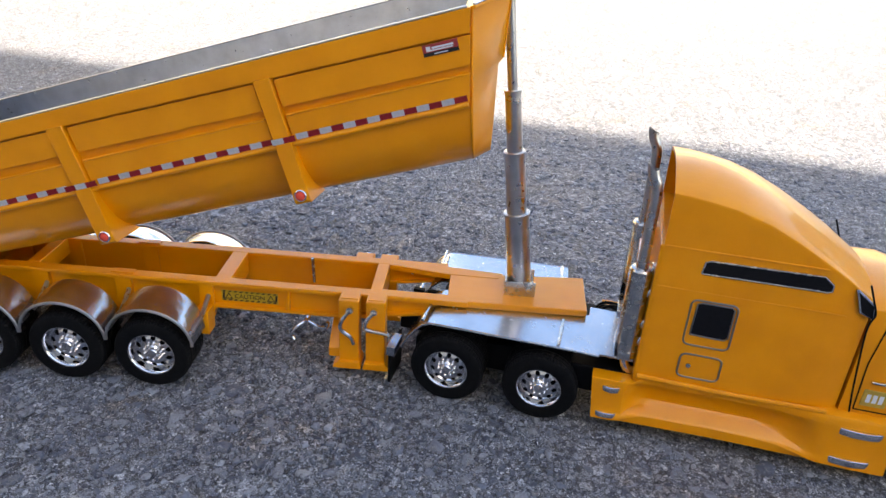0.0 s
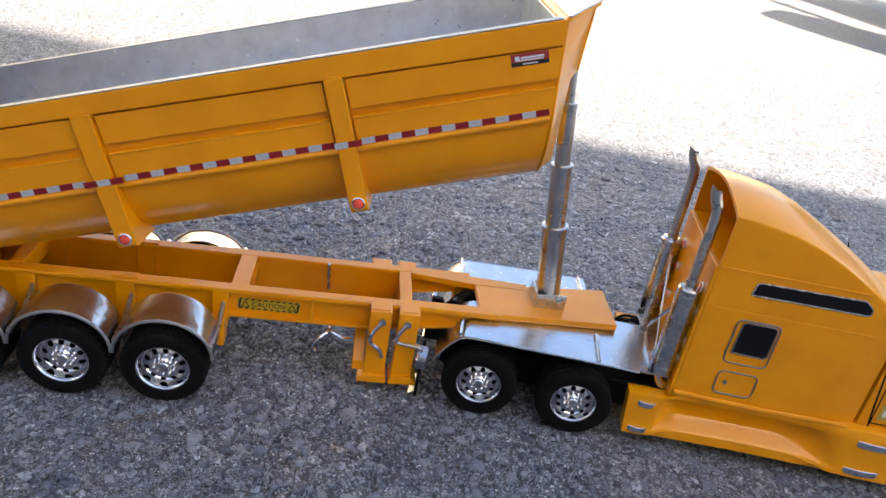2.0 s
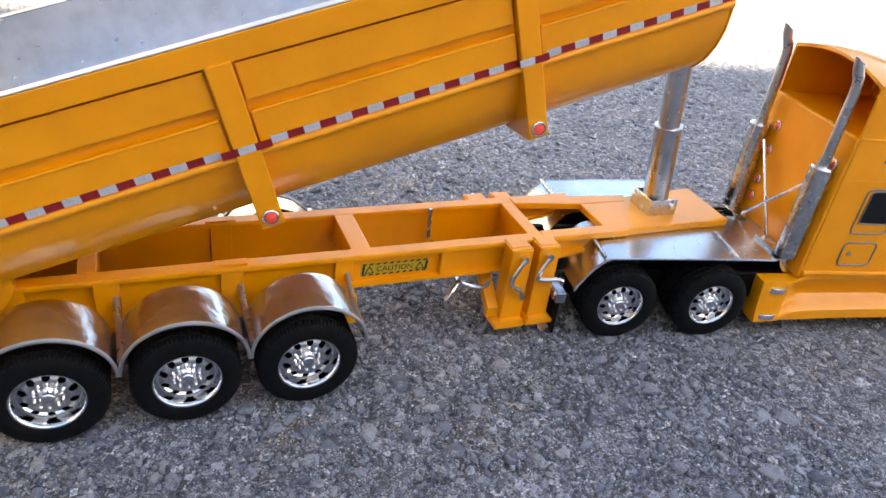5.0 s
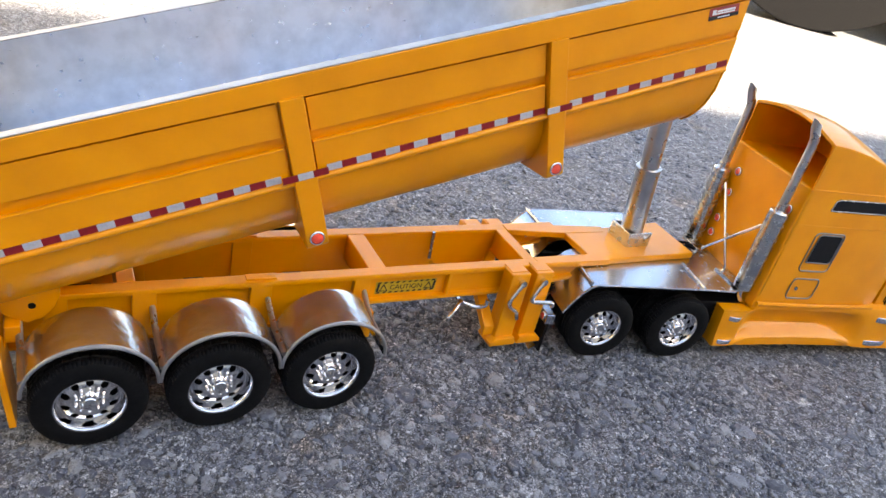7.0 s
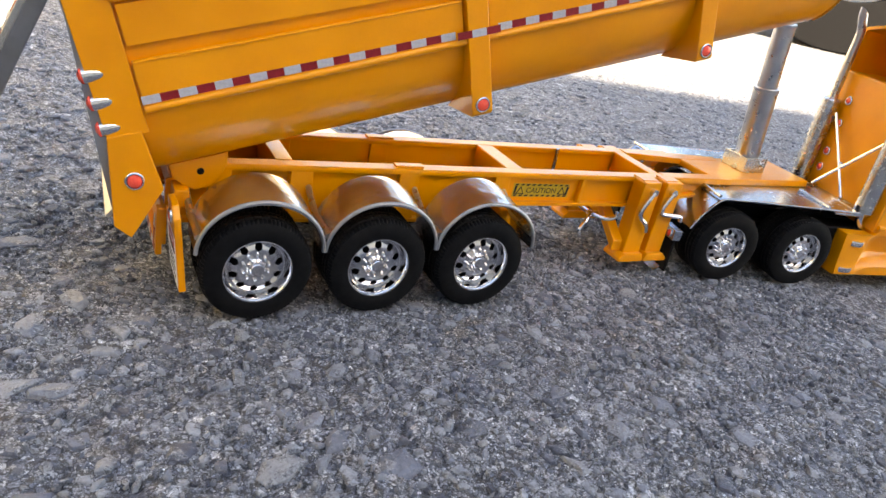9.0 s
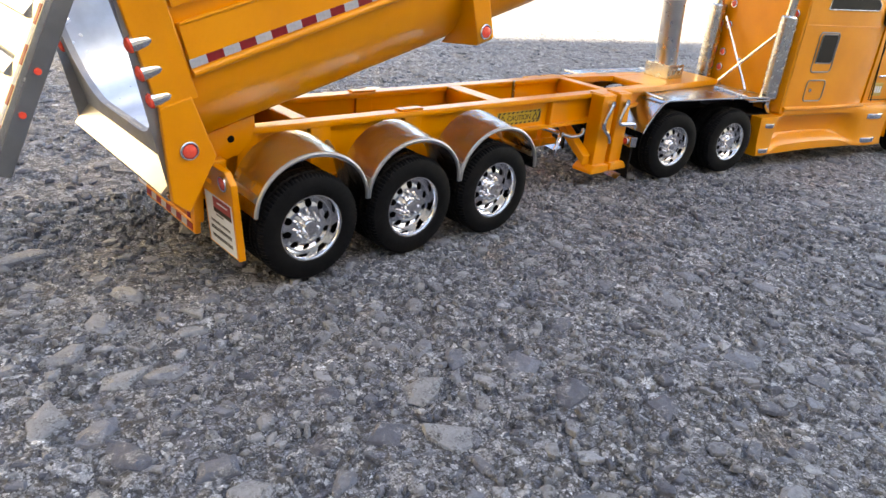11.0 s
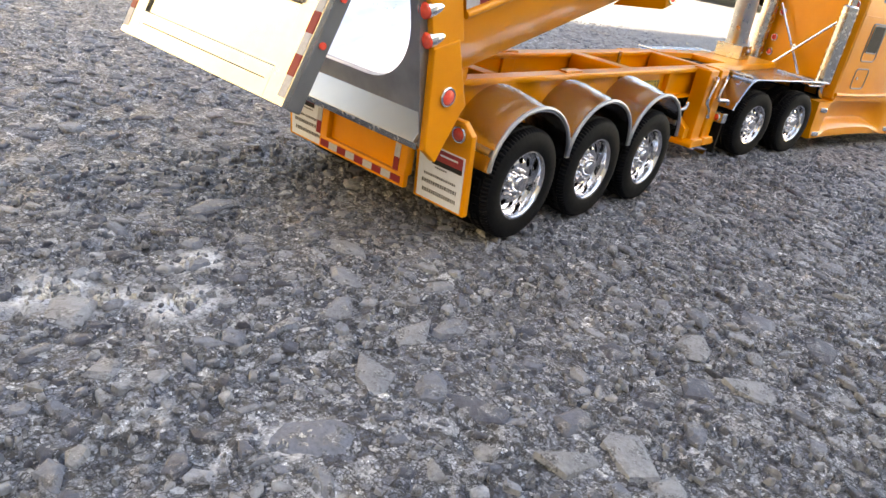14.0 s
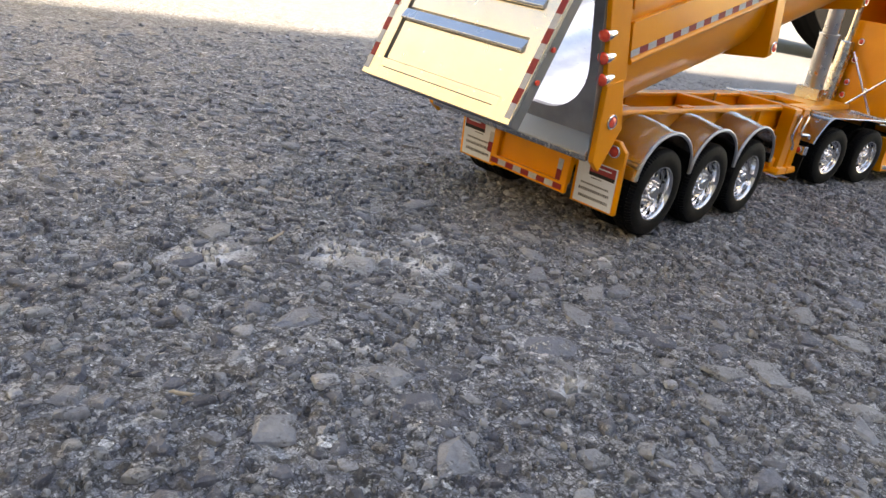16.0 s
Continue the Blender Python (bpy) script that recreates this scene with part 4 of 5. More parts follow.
def nose_wall():
    levels = (5.0, 7, 10, 14, 22, 30, 38, 49.5, 52.0, 66, 83.4)
    rows_f, rows_b = [], []
    for w in levels:
        h = half_at(w) - 0.05
        jut = 8.6 + (w - 5) * 0.075 if w < 50 else 14.5 + (w - 52) * 0.12
        u = front_at(w)
        m = min(28.0, h * 0.72)
        rows_f.append([(u - 0.4, -h, w), (u + 0.8, -h + 0.6, w), (u + jut, -m, w), (u + jut, m, w), (u + 0.8, h - 0.6, w), (u - 0.4, h, w)])
        rows_b.append([(u - 1.9, -h, w), (u - 1.9, -h + 0.6, w), (u - 1.8, -m, w), (u - 1.8, m, w), (u - 1.9, h - 0.6, w), (u - 1.9, h, w)])
    rings = [f + b[::-1] for f, b in zip(rows_f, rows_b)]
    part("front_wall", settle(loft(B(), rings)), PAINT, BED)
    u = front_at(RIM)
    for s in (-1, 1):
        bm = B()
        tube(bm, [(front_at(w) + 0.4, s * (half_at(w) + 0.1), w) for w in (7.5, 10, 14, 20, 28, 38, 60, 82.6)], 0.75, 8)
        tube(bm, [(front_at(w) + 14.5 + (w - 52) * 0.12, s * 28.0, w) for w in (52.5, 66, 82.6)], 0.6, 8)
        part("corner_bead", settle(bm), PAINT, BED)
    bm = B()
    prism(bm, [(u + 0.5, -52.6), (u + 2.0, -53.2), (u + 20.5, -29), (u + 20.5, 29), (u + 2.0, 53.2), (u + 0.5, 52.6)], "z", RIM + 0.05, RIM + 0.95, 0.25)
    part("spill_plate", settle(bm), ALU, BED, "aluminium spill plate over the front wall")
    bm = B()
    prism(bm, [(u - 3, -52.9), (u + 1.5, -53.0), (u + 20.2, -28.8), (u + 20.2, 28.8), (u + 1.5, 53.0), (u - 3, 52.9)], "z", RIM - 1.8, RIM + 0.03, 0.25)
    part("nose_rim", settle(bm), PAINT, BED)
    bm = B()
    ring = [(v, min(w, 82.0)) for v, w in section(1.95)]
    loft(bm, [[(front_at(w) - d, v, w) for v, w in ring] for d in (3.6, 2.4)])
    part("liner_front", settle(bm), LINER, BED)


nose_wall()


def slant(u):
    """Rise of the tub's lower trim over its floor line."""
    return -2.6 + 0.0115 * u


def rib(s, u0, u1):
    bm = B()
    k = slant((u0 + u1) / 2)
    pts = [(s * 56.4, 72.6), (s * 56.4, 9.0 + k), (s * 55.0, 7.6 + k), (s * 30.0, 4.2 + 0.5 * k), (s * 40.0, 12), (s * 49.5, 30), (s * 51.6, 44), (s * 51.6, 72.5)]
    prism(bm, pts, "x", u0, u1, 0.45)
    ob = part("side_rib", bm, PAINT, BED)
    lamp(ob, mmpose((u0 + u1) / 2, s * 56.5, 12.6 + k) @ pose(0, 0, 0, 0, 0, 0 if s < 0 else 180), 2.5)


def tub_side(s):
    def yy(a, b):
        return min(s * a, s * b), max(s * a, s * b)
    # top band and silver rim
    bm = B()
    prism(bm, [(-13, 72), (front_at(72) - 0.5, 72), (front_at(83.3) - 0.5, 83.4), (-13, 83.4)], "y", *yy(51.9, 55.4), 0.25)
    part("top_band", settle(bm), PAINT, BED)
    bm = B()
    box(bm, -8, front_at(83.5) - 2, *yy(50.0, 54.8), 83.42, 84.3, 0.3)
    part("rim_strip", settle(bm), WORN, BED, "bright aluminium rim strip")
    for u0, u1 in ((-12.4, 108.6), (118.6, 221.6), (231.0, None)):
        for w0, w1, jut in ((57.5, 70.9, 54.1), (39.4, 53.4, 54.3)):
            e0, e1 = (u1, u1) if u1 else (front_at(w0) + 0.2, front_at(w1) + 0.2)
            k0, k1 = (slant(u0), slant(e0)) if w0 < 50 else (0.0, 0.0)
            bm = B()
            prism(bm, [(u0 + 0.6, w0 + k0), (e0 - 0.6, w0 + k1), (e1 - 0.6, w1 + 0.4 * k1), (u0 + 0.6, w1 + 0.4 * k0)], "y", *yy(51.9, jut), 0.14)
            pnl = part("side_panel", bm, PAINT, BED)
            if w0 < 50:
                bm = B()
                tube(bm, [(u0 + 1.0, s * 54.1, w1 + 0.4 * k0 - 0.2), (e1 - 1.0, s * 54.1, w1 + 0.4 * k1 - 0.2)], 0.65, 8)
                part("panel_lip", bm, PAINT, pnl)
    bm = B()
    tube(bm, [(-12, s * 53.9, 38.5 + slant(-12)), (front_at(38.5) - 1, s * 53.9, 38.5 + slant(320))], 1.35, 12)
    part("bead", bm, PAINT, BED)
    for u0, u1 in ((109.0, 118.2), (222.0, 230.6)):
        rib(s, u0, u1)
    red, white = TAPE
    count, u_front = 54, front_at(41.5) - 1.5
    tilt = math.degrees(math.atan(0.0115))
    for n in range(count):
        u = u_front - TAPE_STEP * (n + 1)
        on_rib = any(a - 3.0 < u + 3.0 < b + 3.0 for a, b in ((109.0, 118.2), (222.0, 230.6)))
        y = 56.45 if on_rib else 54.35
        w = 40.4 + slant(u)
        m = mmpose(u, s * y, w) @ pose(0, 0, 0, 0, -tilt, 0) if s < 0 else mmpose(u + TAPE_STEP, s * y, w, 0, 0, 180) @ pose(0, 0, 0, 0, tilt, 0)
        seat("tape_piece", (red, white)[n % 2], BED, "", m)
    # builder's plate: plain shapes only
    m = mmpose(312.6, s * 54.2, 65.3, 0, 0, 0 if s < 0 else 180)
    bm = B()
    box(bm, -8.3, 8.3, -0.15, 0, 0, 5.4, 0)
    pl = part("builder_plate", bm, MAROON, BED, "maroon and black builder's sticker", m)
    bm = B()
    box(bm, -8.3, 8.3, -0.24, -0.14, 0, 1.7, 0)
    part("plate_foot", bm, INK, pl)
    bm = B()
    for x0, x1, z0, z1 in ((-6.4, 5.9, 2.2, 2.8), (-6.6, -4.6, 2.2, 4.4), (-4.0, 6.2, 3.1, 4.0), (-3.4, 3.2, 0.6, 1.1)):
        box(bm, x0, x1, -0.30, -0.22, z0, z1, 0)
    part("plate_print", bm, PAPER, pl)
    # rear post, lower plate, hinge ear
    bm = B()
    box(bm, -26.6, -12.8, *yy(51.2, 53.9), 27.5, 83.2, 0.4)
    part("rear_post", settle(bm), PAINT, BED)
    bm = B()
    prism(bm, [(-26.6, 29.0), (-15.2, 29.0), (-13.6, 6.0), (-29.2, -9.8), (-33.6, -3.6)], "y", *yy(51.6, 54.5), 0.5)
    low = part("rear_plate", bm, PAINT, BED)
    bm = B()
    prism(bm, [(-26.4, 78.0), (-24.4, 78.0), (-24.4, 3.0), (-28.6, -8.0), (-33.0, -3.4)], "y", *yy(51.0, 51.55), 0.1)
    part("plate_lining", bm, ENDMETAL, low, "grey metal inner face")
    lamp(low, mmpose(-22.2, s * 54.6, 11.8, 0, 0, 0 if s < 0 else 180), 2.6)
    bm = B()
    prism(bm, [(-29.6, 82.4), (-30.0, 87.0), (-27.5, 90.2), (-13.5, 91.4), (-7.0, 84.4), (-8.0, 81.6)], "y", *yy(50.6, 54.2), 0.4)
    ear = part("hinge_ear", settle(bm), PAINT, BED)
    bm = B()
    prism(bm, [(-29.2, 90.05), (-13.4, 91.5), (-6.6, 84.5), (-6.2, 85.2), (-13.2, 92.3), (-29.4, 90.9)], "y", *yy(50.4, 54.4), 0.15)
    part("ear_strip", settle(bm), ALU, ear)
    bm = B()
    tube(bm, [(-26.2, s * 54.0, 86.8), (-26.2, s * 55.6, 86.8)], 1.0, 12)
    part("hinge_pin", settle(bm), CHROME, ear)
    # bullet lamps
    for w in (50.2, 40.8, 31.6):
        bm = B()
        prof = [(2.75, 0.0), (2.8, 2.0), (2.4, 5.0), (1.4, 8.4), (0.01, 9.6)]
        lathe(bm, [(r, y) for r, y in prof], 24)
        m = mmpose(-27.6, s * 51.9, w) @ pose(0, 0, 0, 0, 0, -90)
        bl = part("bullet_lamp", bm, CHROME, BED, "chrome bullet tail lamp with red lens", m)
        bm = B()
        lathe(bm, [(2.7, 0.1), (2.5, -0.7), (1.3, -1.5), (0.01, -1.7)], 24)
        part("lens", bm, LENS, bl, "red lens")
    # pivot ear down to the frame
    bm = B()
    prism(bm, [(-10, 5.5), (13, 5.5), (12, 1), (8.5, -4), (3.0, -7.5), (-3, -7.5), (-7, -4), (-10, 0)], "y", *yy(25.2, 31.4), 0.5)
    pv = part("pivot_ear", bm, PAINT, BED)
    bm = B()
    lathe(bm, [(1.5, 0.2), (1.4, -0.08), (1.3, -0.1), (0.01, -0.1)], 20)
    part("pivot_bush", bm, BLACK, pv, "", mmpose(1.0, s * 31.5, 0.0, 0, 0, 0 if s < 0 else 180))


TAPE_STEP = 6.14
TAPE = tape_meshes(TAPE_STEP, 2.9)
for side in (-1, 1):
    tub_side(side)


def rear_frame():
    """Grey end frame with a round-cornered opening, and the spill lip."""
    n = 12
    drop = [(-51.2, TUCK - 34.5 * k / 6) for k in range(1, 7)] + [(-51.2 + 29.2 * k / 6, TUCK - 34.5) for k in range(1, 7)]
    out = [(-51.2, 82.0), (-51.2, TUCK)] + drop
    inn = [(-46.0, 82.0), (-45.0, TUCK)] + [(-20 - 25.0 * math.cos(math.pi / 2 * k / n), TUCK - 25.5 * math.sin(math.pi / 2 * k / n)) for k in range(1, n + 1)]
    out, inn = out + [(-v, w) for v, w in reversed(out)], inn + [(-v, w) for v, w in reversed(inn)]
    bm = B()
    rings = []
    for p, q in zip(out, inn):
        rings.append([(-27.2, p[0], p[1]), (-27.2, q[0], q[1]), (-24.6, q[0], q[1]), (-24.6, p[0], p[1])])
    loft(bm, rings)
    part("end_frame", settle(bm), ENDMETAL, BED, "dull grey end frame round the tub's mouth")
    bm = B()
    prism(bm, [(-26.8, 12.5), (-25.5, 12.5), (-25.5, 4.0), (-34.6, -1.2), (-35.6, -0.2), (-27.0, 5.6)], "y", -51.2, 51.2, 0.2)
    part("spill_lip", bm, LIP, BED, "bare aluminium spill lip")
    bm = B()
    box(bm, -34.2, -24, -50.8, 50.8, -4.2, -1.4, 0.4)
    part("lip_beam", bm, STEEL, BED)


rear_frame()


# ---- tailgate ----
GATE_M = mmpose(-69.4, 5.6, 130.7) @ pose(0, 0, 0, 0, 23.7, 0) @ pose(0, 0, 0, 0, 0, 0)


def tailgate():
    # local: +x towards the tub, z up, hinge line at z = 0
    bm = B()
    box(bm, 1.1, 6.5, -46, 46, -83, -2, 0.5)
    g = part("tailgate", bm, DULL, TR, "polished aluminium tailgate hanging open", GATE_M)
    for y0, y1 in ((-46, -36.5), (36.5, 46)):
        bm = B()
        box(bm, -0.9, 1.2, y0, y1, -83, -2, 0.2)
        part("stile", bm, FOIL, g)
    for z0, z1 in ((-83, -73.5), (-12, -2)):
        bm = B()
        box(bm, -0.9, 1.2, -36.5, 36.5, z0, z1, 0.2)
        part("gate_rail", bm, FOIL, g)
    for z0, z1 in ((-73.3, -54.6), (-47.9, -36.0), (-30.0, -12.2)):
        bm = B()
        box(bm, 0.05, 1.2, -36.0, 35.0, z0, z1, 0.15)
        part("gate_panel", bm, FOIL, g)
    for z in (-33.0, -51.5):
        bm = B()
        prism(bm, [(1.2, z + 2.8), (-0.9, z + 2.4), (-2.4, z - 2.2), (-2.0, z - 2.8), (1.2, z - 2.8)], "y", -36.4, 36.4, 0.15)
        part("gate_bar", bm, ALU, g, "bright aluminium bar")
    bm = B()
    tube(bm, [(-1.0, -34, -77.6), (-1.0, 34, -77.6)], 0.25, 6)
    part("scribed_line", bm, DULL, g)
    red, white = tape_meshes(6.3, 3.0)
    for y in (-45.6, 45.6 - 3.0):
        for k in range(12):
            m = mmpose(-0.92, y, -80.5 + 6.3 * k) @ pose(0, 0, 0, 0, 0, -90) @ pose(0, 0, 0, 0, -90, 0)
            seat("tape_piece", (white, red)[k % 2], g, "", m)
    bm = B()
    box(bm, -1.1, -0.85, -8, 8, -27.5, -21.0, 0)
    lg = part("gate_sticker", bm, MAROON, g, "maroon and black sticker")
    bm = B()
    box(bm, -1.2, -1.08, -8, 8, -27.5, -25.4, 0)
    part("sticker_foot", bm, INK, lg)
    bm = B()
    box(bm, -1.2, -1.08, -5.5, 5.5, -23.8, -22.8, 0)
    part("sticker_print", bm, PAPER, lg)
    for s in (-1, 1):
        bm = B()
        box(bm, 0.4, 6.0, s * 46 - 1.5, s * 46 + 1.5, -12, 3.0, 0.5)
        part("hinge_arm", bm, ALU, g)
        for z in (-49, -63):
            bm = B()
            tube(bm, [(3.4, s * 46.0, z), (3.4, s * 46.7, z)], 1.1, 10)
            part("side_reflector", bm, LENS, g)
    bm = B()
    tube(bm, [(0, -53, 0), (0, 53, 0)], 1.0, 10)
    part("hinge_rod", bm, CHROME, g)


tailgate()

# ---- truck ----
YAW = -10.5
HALF_T = 48.0                                          # from the wheel faces' line to the middle
base = Matrix.Translation((297.5 * MM, 5.7 * MM, 0)) @ pose(0, 0, 0, 0, 0, YAW)
TK = thing("semi_truck", base @ mmpose(0, 43.5, 0) @ Matrix.Diagonal((1, 43.5 / HALF_T, 1, 1)), "yellow model semi truck with tall sleeper and chrome stacks", "model truck")


STATIONS = ((80.0, 148.8, 154.6, 44.5), (88, 148.4, 154.9, 44.5), (98.0, 147.0, 154.0, 44.5), (110, 144.8, 151.6, 44.5), (125, 140.0, 145.4, 44.5), (140, 133.0, 137.2, 44.5), (155, 124.5, 129.0, 44.0),
            (166, 117.8, 122.4, 43.0), (175, 111.2, 116.4, 41.0), (181, 107.5, 112.0, 39.0))


def roof_ring(x, zc, zt, h, z0, inset):
    h, zc, zt = h - inset, zc - inset, zt - inset
    half = [(h, z0), (h + 0.2, z0 + (zc - z0) * 0.25), (h + 0.2, z0 + (zc - z0) * 0.6), (h, zc - 1.4), (h - 0.25, zc - 0.45), (h - 1.2, zc)]
    n = 7
    for k in range(1, n + 1):
        t = k / n
        half.append(((h - 1.2) * (1 - t), zc + (zt - zc) * (1 - (1 - t) ** 1.9)))
    return [(x, -y, z) for y, z in half] + [(x, y, z) for y, z in reversed(half[:-1])]


def sleeper():
    rings = [roof_ring(*st, 38.0, 0.0) for st in STATIONS]
    bm = B()
    loft(bm, rings, caps=False)
    front = [v for v in bm.verts if abs(v.co.x - 181) < 0.01]
    bmesh.ops.contextual_create(bm, geom=front)
    cab = part("sleeper", bm, PAINT, TK, "tall yellow sleeper with rounded roof", mmpose(0, -4.9, 0) @ Matrix.Diagonal((1, 0.892, 1, 1)))
    # the hollow of the roof fairing, open to the rear, above the back wall
    inner = [roof_ring(x, zc, zt, h, 121.0, 1.6) for x, zc, zt, h in STATIONS[:6]]
    bm = B()
    loft(bm, inner, caps=False)
    far = [v for v in bm.verts if abs(v.co.x - 140) < 0.01]
    bmesh.ops.contextual_create(bm, geom=far)
    part("fairing_hollow", bm, PAINT, cab)
    bm = B()
    outer, inner = roof_ring(*STATIONS[0], 121.0, 0.0), roof_ring(*STATIONS[0], 121.0, 1.6)
    loft(bm, [[(79.6, p[1], p[2]), (80.6, p[1], p[2]), (80.6, q[1], q[2]), (79.6, q[1], q[2])] for p, q in zip(outer, inner)])
    part("roof_lip", bm, PAINT, cab)
    bm = B()
    box(bm, 79.5, 142, -43.0, 43.0, 119.4, 121.2, 0.3)
    part("shelf", bm, PAINT, cab)
    bm = B()
    box(bm, 78.0, 80.4, -44.4, 44.4, 38, 121, 0.8)
    part("back_wall", bm, PAINT, cab)
    return cab


def side_window(cab, s):
    y = s * 44.75

    def yy(a, b):
        return min(y + s * a, y + s * b), max(y + s * a, y + s * b)
    bm = B()
    prism(bm, [(100.2, 109.0), (101.0, 115.2), (103, 116.0), (155.0, 117.2), (159.5, 113.5), (159.8, 110.6), (158, 109.8)], "y", *yy(-0.6, 0.25), 0.2)
    st = part("side_window", bm, GLASSY, cab, "narrow dark side window")
    bm = B()
    tube(bm, [(x, y + s * 0.2, z) for x, z in ((100.0, 108.8), (100.8, 115.3), (103, 116.2), (155.2, 117.5), (159.8, 113.7), (160.0, 110.4), (158, 109.6), (100.0, 108.8))], 0.5, 8)
    part("window_trim", bm, STEEL, st)
    for x0, x1, z0, z1, r, inner in ((98.8, 121.6, 66.8, 93.6, 3.0, True), (99.6, 120.6, 46.4, 61.0, 3.0, False)):
        pts = []
        for cx, cz, a0 in ((x1 - r, z1 - r, 0), (x0 + r, z1 - r, 90), (x0 + r, z0 + r, 180), (x1 - r, z0 + r, 270)):
            for k in range(5):
                a = radians(a0 + 22.5 * k)
                pts.append((cx + r * math.cos(a), y + s * 0.15, cz + r * math.sin(a)))
        bm = B()
        tube(bm, pts + pts[:1], 0.5, 8)
        ob = part("port_trim" if inner else "locker_trim", bm, DULL, cab)
        if inner:
            bm = B()
            prism(bm, [(101.6, 73.6), (102.2, 91.2), (104, 92), (118.4, 92), (119.6, 90.8), (119.6, 74.6), (118.2, 73.2)], "y", *yy(-0.5, 0.5), 0.2)
            part("port_glass", bm, GLASSY, ob, "dark sleeper window")
            bm = B()
            tube(bm, [(x, y + s * 0.45, z) for x, z in ((101.3, 73.2), (101.9, 91.5), (104, 92.4), (118.6, 92.4), (120, 90.9), (120, 74.4), (118.4, 72.8), (101.3, 73.2))], 0.4, 8)
            part("port_ring", bm, DULL, ob)
        else:
            bm = B()
            tube(bm, [(104.5, y + s * 0.1, 54), (104.5, y + s * 0.9, 54)], 1.3, 12)
            part("lock", bm, STEEL, ob)
    for z, x1 in ((121.0, 156.0), (98.2, 170.0)):
        bm = B()
        tube(bm, [(80.5, y - s * 0.05, z), (x1, y - s * 0.05, z + 0.3)], 0.5 if z > 110 else 0.3, 6)
        part("seam", bm, PAINT, cab)
    # front corner window over the cab roof
    bm = B()
    prism(bm, [(171.0, 113.0), (180.6, 105.6), (181.8, 98.5), (175.5, 101.0)], "y", min(s * 39.6, s * 43.4), max(s * 39.6, s * 43.4), 0.2)
    ow = part("corner_window", bm, GLASSY, cab, "dark corner window in a silver frame")
    bm = B()
    tube(bm, [(171.0, s * 43.4, 113.0), (180.6, s * 43.2, 105.6), (181.8, s * 43.2, 98.5), (175.5, s * 43.4, 101.0), (171.0, s * 43.4, 113.0)], 0.6, 8)
    part("window_frame", bm, ALU, ow)
    # tail of rivets along the lower seam
    bm = B()
    for k in range(22):
        x = 82 + k * 4.6
        tube(bm, [(x, s * 44.6, 40.2), (x, s * 45.5, 40.2)], 0.8, 6)
    tube(bm, [(80, s * 45.6, 41.6), (128, s * 46.0, 41.0), (176, s * 45.2, 41.6)], 1.5, 8)
    part("lower_lip", bm, PAINT, cab)


def skirt(s):
    prof = [(36, 41.6), (43.6, 41.4), (45.2, 40.4), (45.4, 38.6), (44.8, 36.4), (40.6, 34.8), (37.6, 28.5), (37.2, 22.5), (39.4, 18.6), (45.0, 16.4), (46.6, 14.6), (46.8, 9.0), (36, 9.0)]
    flat = [(36, 41.6), (43.8, 41.4), (46.2, 40.6), (47.2, 38.6), (47.4, 34.5), (47.4, 28.5), (47.4, 22.0), (47.6, 16.0), (48.0, 12.6), (48.4, 11.2), (48.2, 9.6), (46, 9.0), (36, 9.0)]

    def lift(x):
        return 3.4 * math.sin(math.pi * min(1.0, max(0.0, (x - 66) / 124.0))) * 0.55
    rings = []
    for x, k in ((58.5, 0.0), (59.5, 0.0), (70, 0.0), (75, 0.08), (79, 0.55), (84, 0.9), (90, 1.0), (120, 1.0), (145, 1.0), (158, 0.85), (168, 0.45), (174, 0.1), (178, 0.0), (192, 0.0), (212, 0.0)):
        ring = []
        for (ya, za), (yb, zb) in zip(flat, prof):
            y, z = ya + (yb - ya) * k, za + (zb - za) * k
            z += lift(x) if z < 20 else 0
            z = min(z, 36.5 + (5.1 if x > 79 else 0.0))
            xx = x - (4.0 * (1 - z / 41.0) - 2.0 if x < 62 else 0.0) * -1.0 if x < 62 else x
            ring.append((xx, s * y, z))
        rings.append(ring)
    bm = B()
    loft(bm, rings)
    sk = part("side_skirt", bm, PAINT, TK, "yellow side skirt with chrome steps")
    for x0, x1, z in ((63.0, 73.0, 31.0), (61.0, 73.5, 13.2), (184, 206, 33.5), (182.5, 205, 14.5)):
        bm = B()
        n = 10
        pts = [(x0 + (x1 - x0) * k / (n - 1), s * (47.0 + 2.6 * math.sin(math.pi * k / (n - 1)) ** 0.6)) for k in range(n)]
        prism(bm, pts + [(x1, s * 46.0), (x0, s * 46.0)], "z", z - (2.6 if x0 > 100 else 1.9), z + 1.4, 0.6)
        part("step", bm, CHROME, sk, "chrome step")


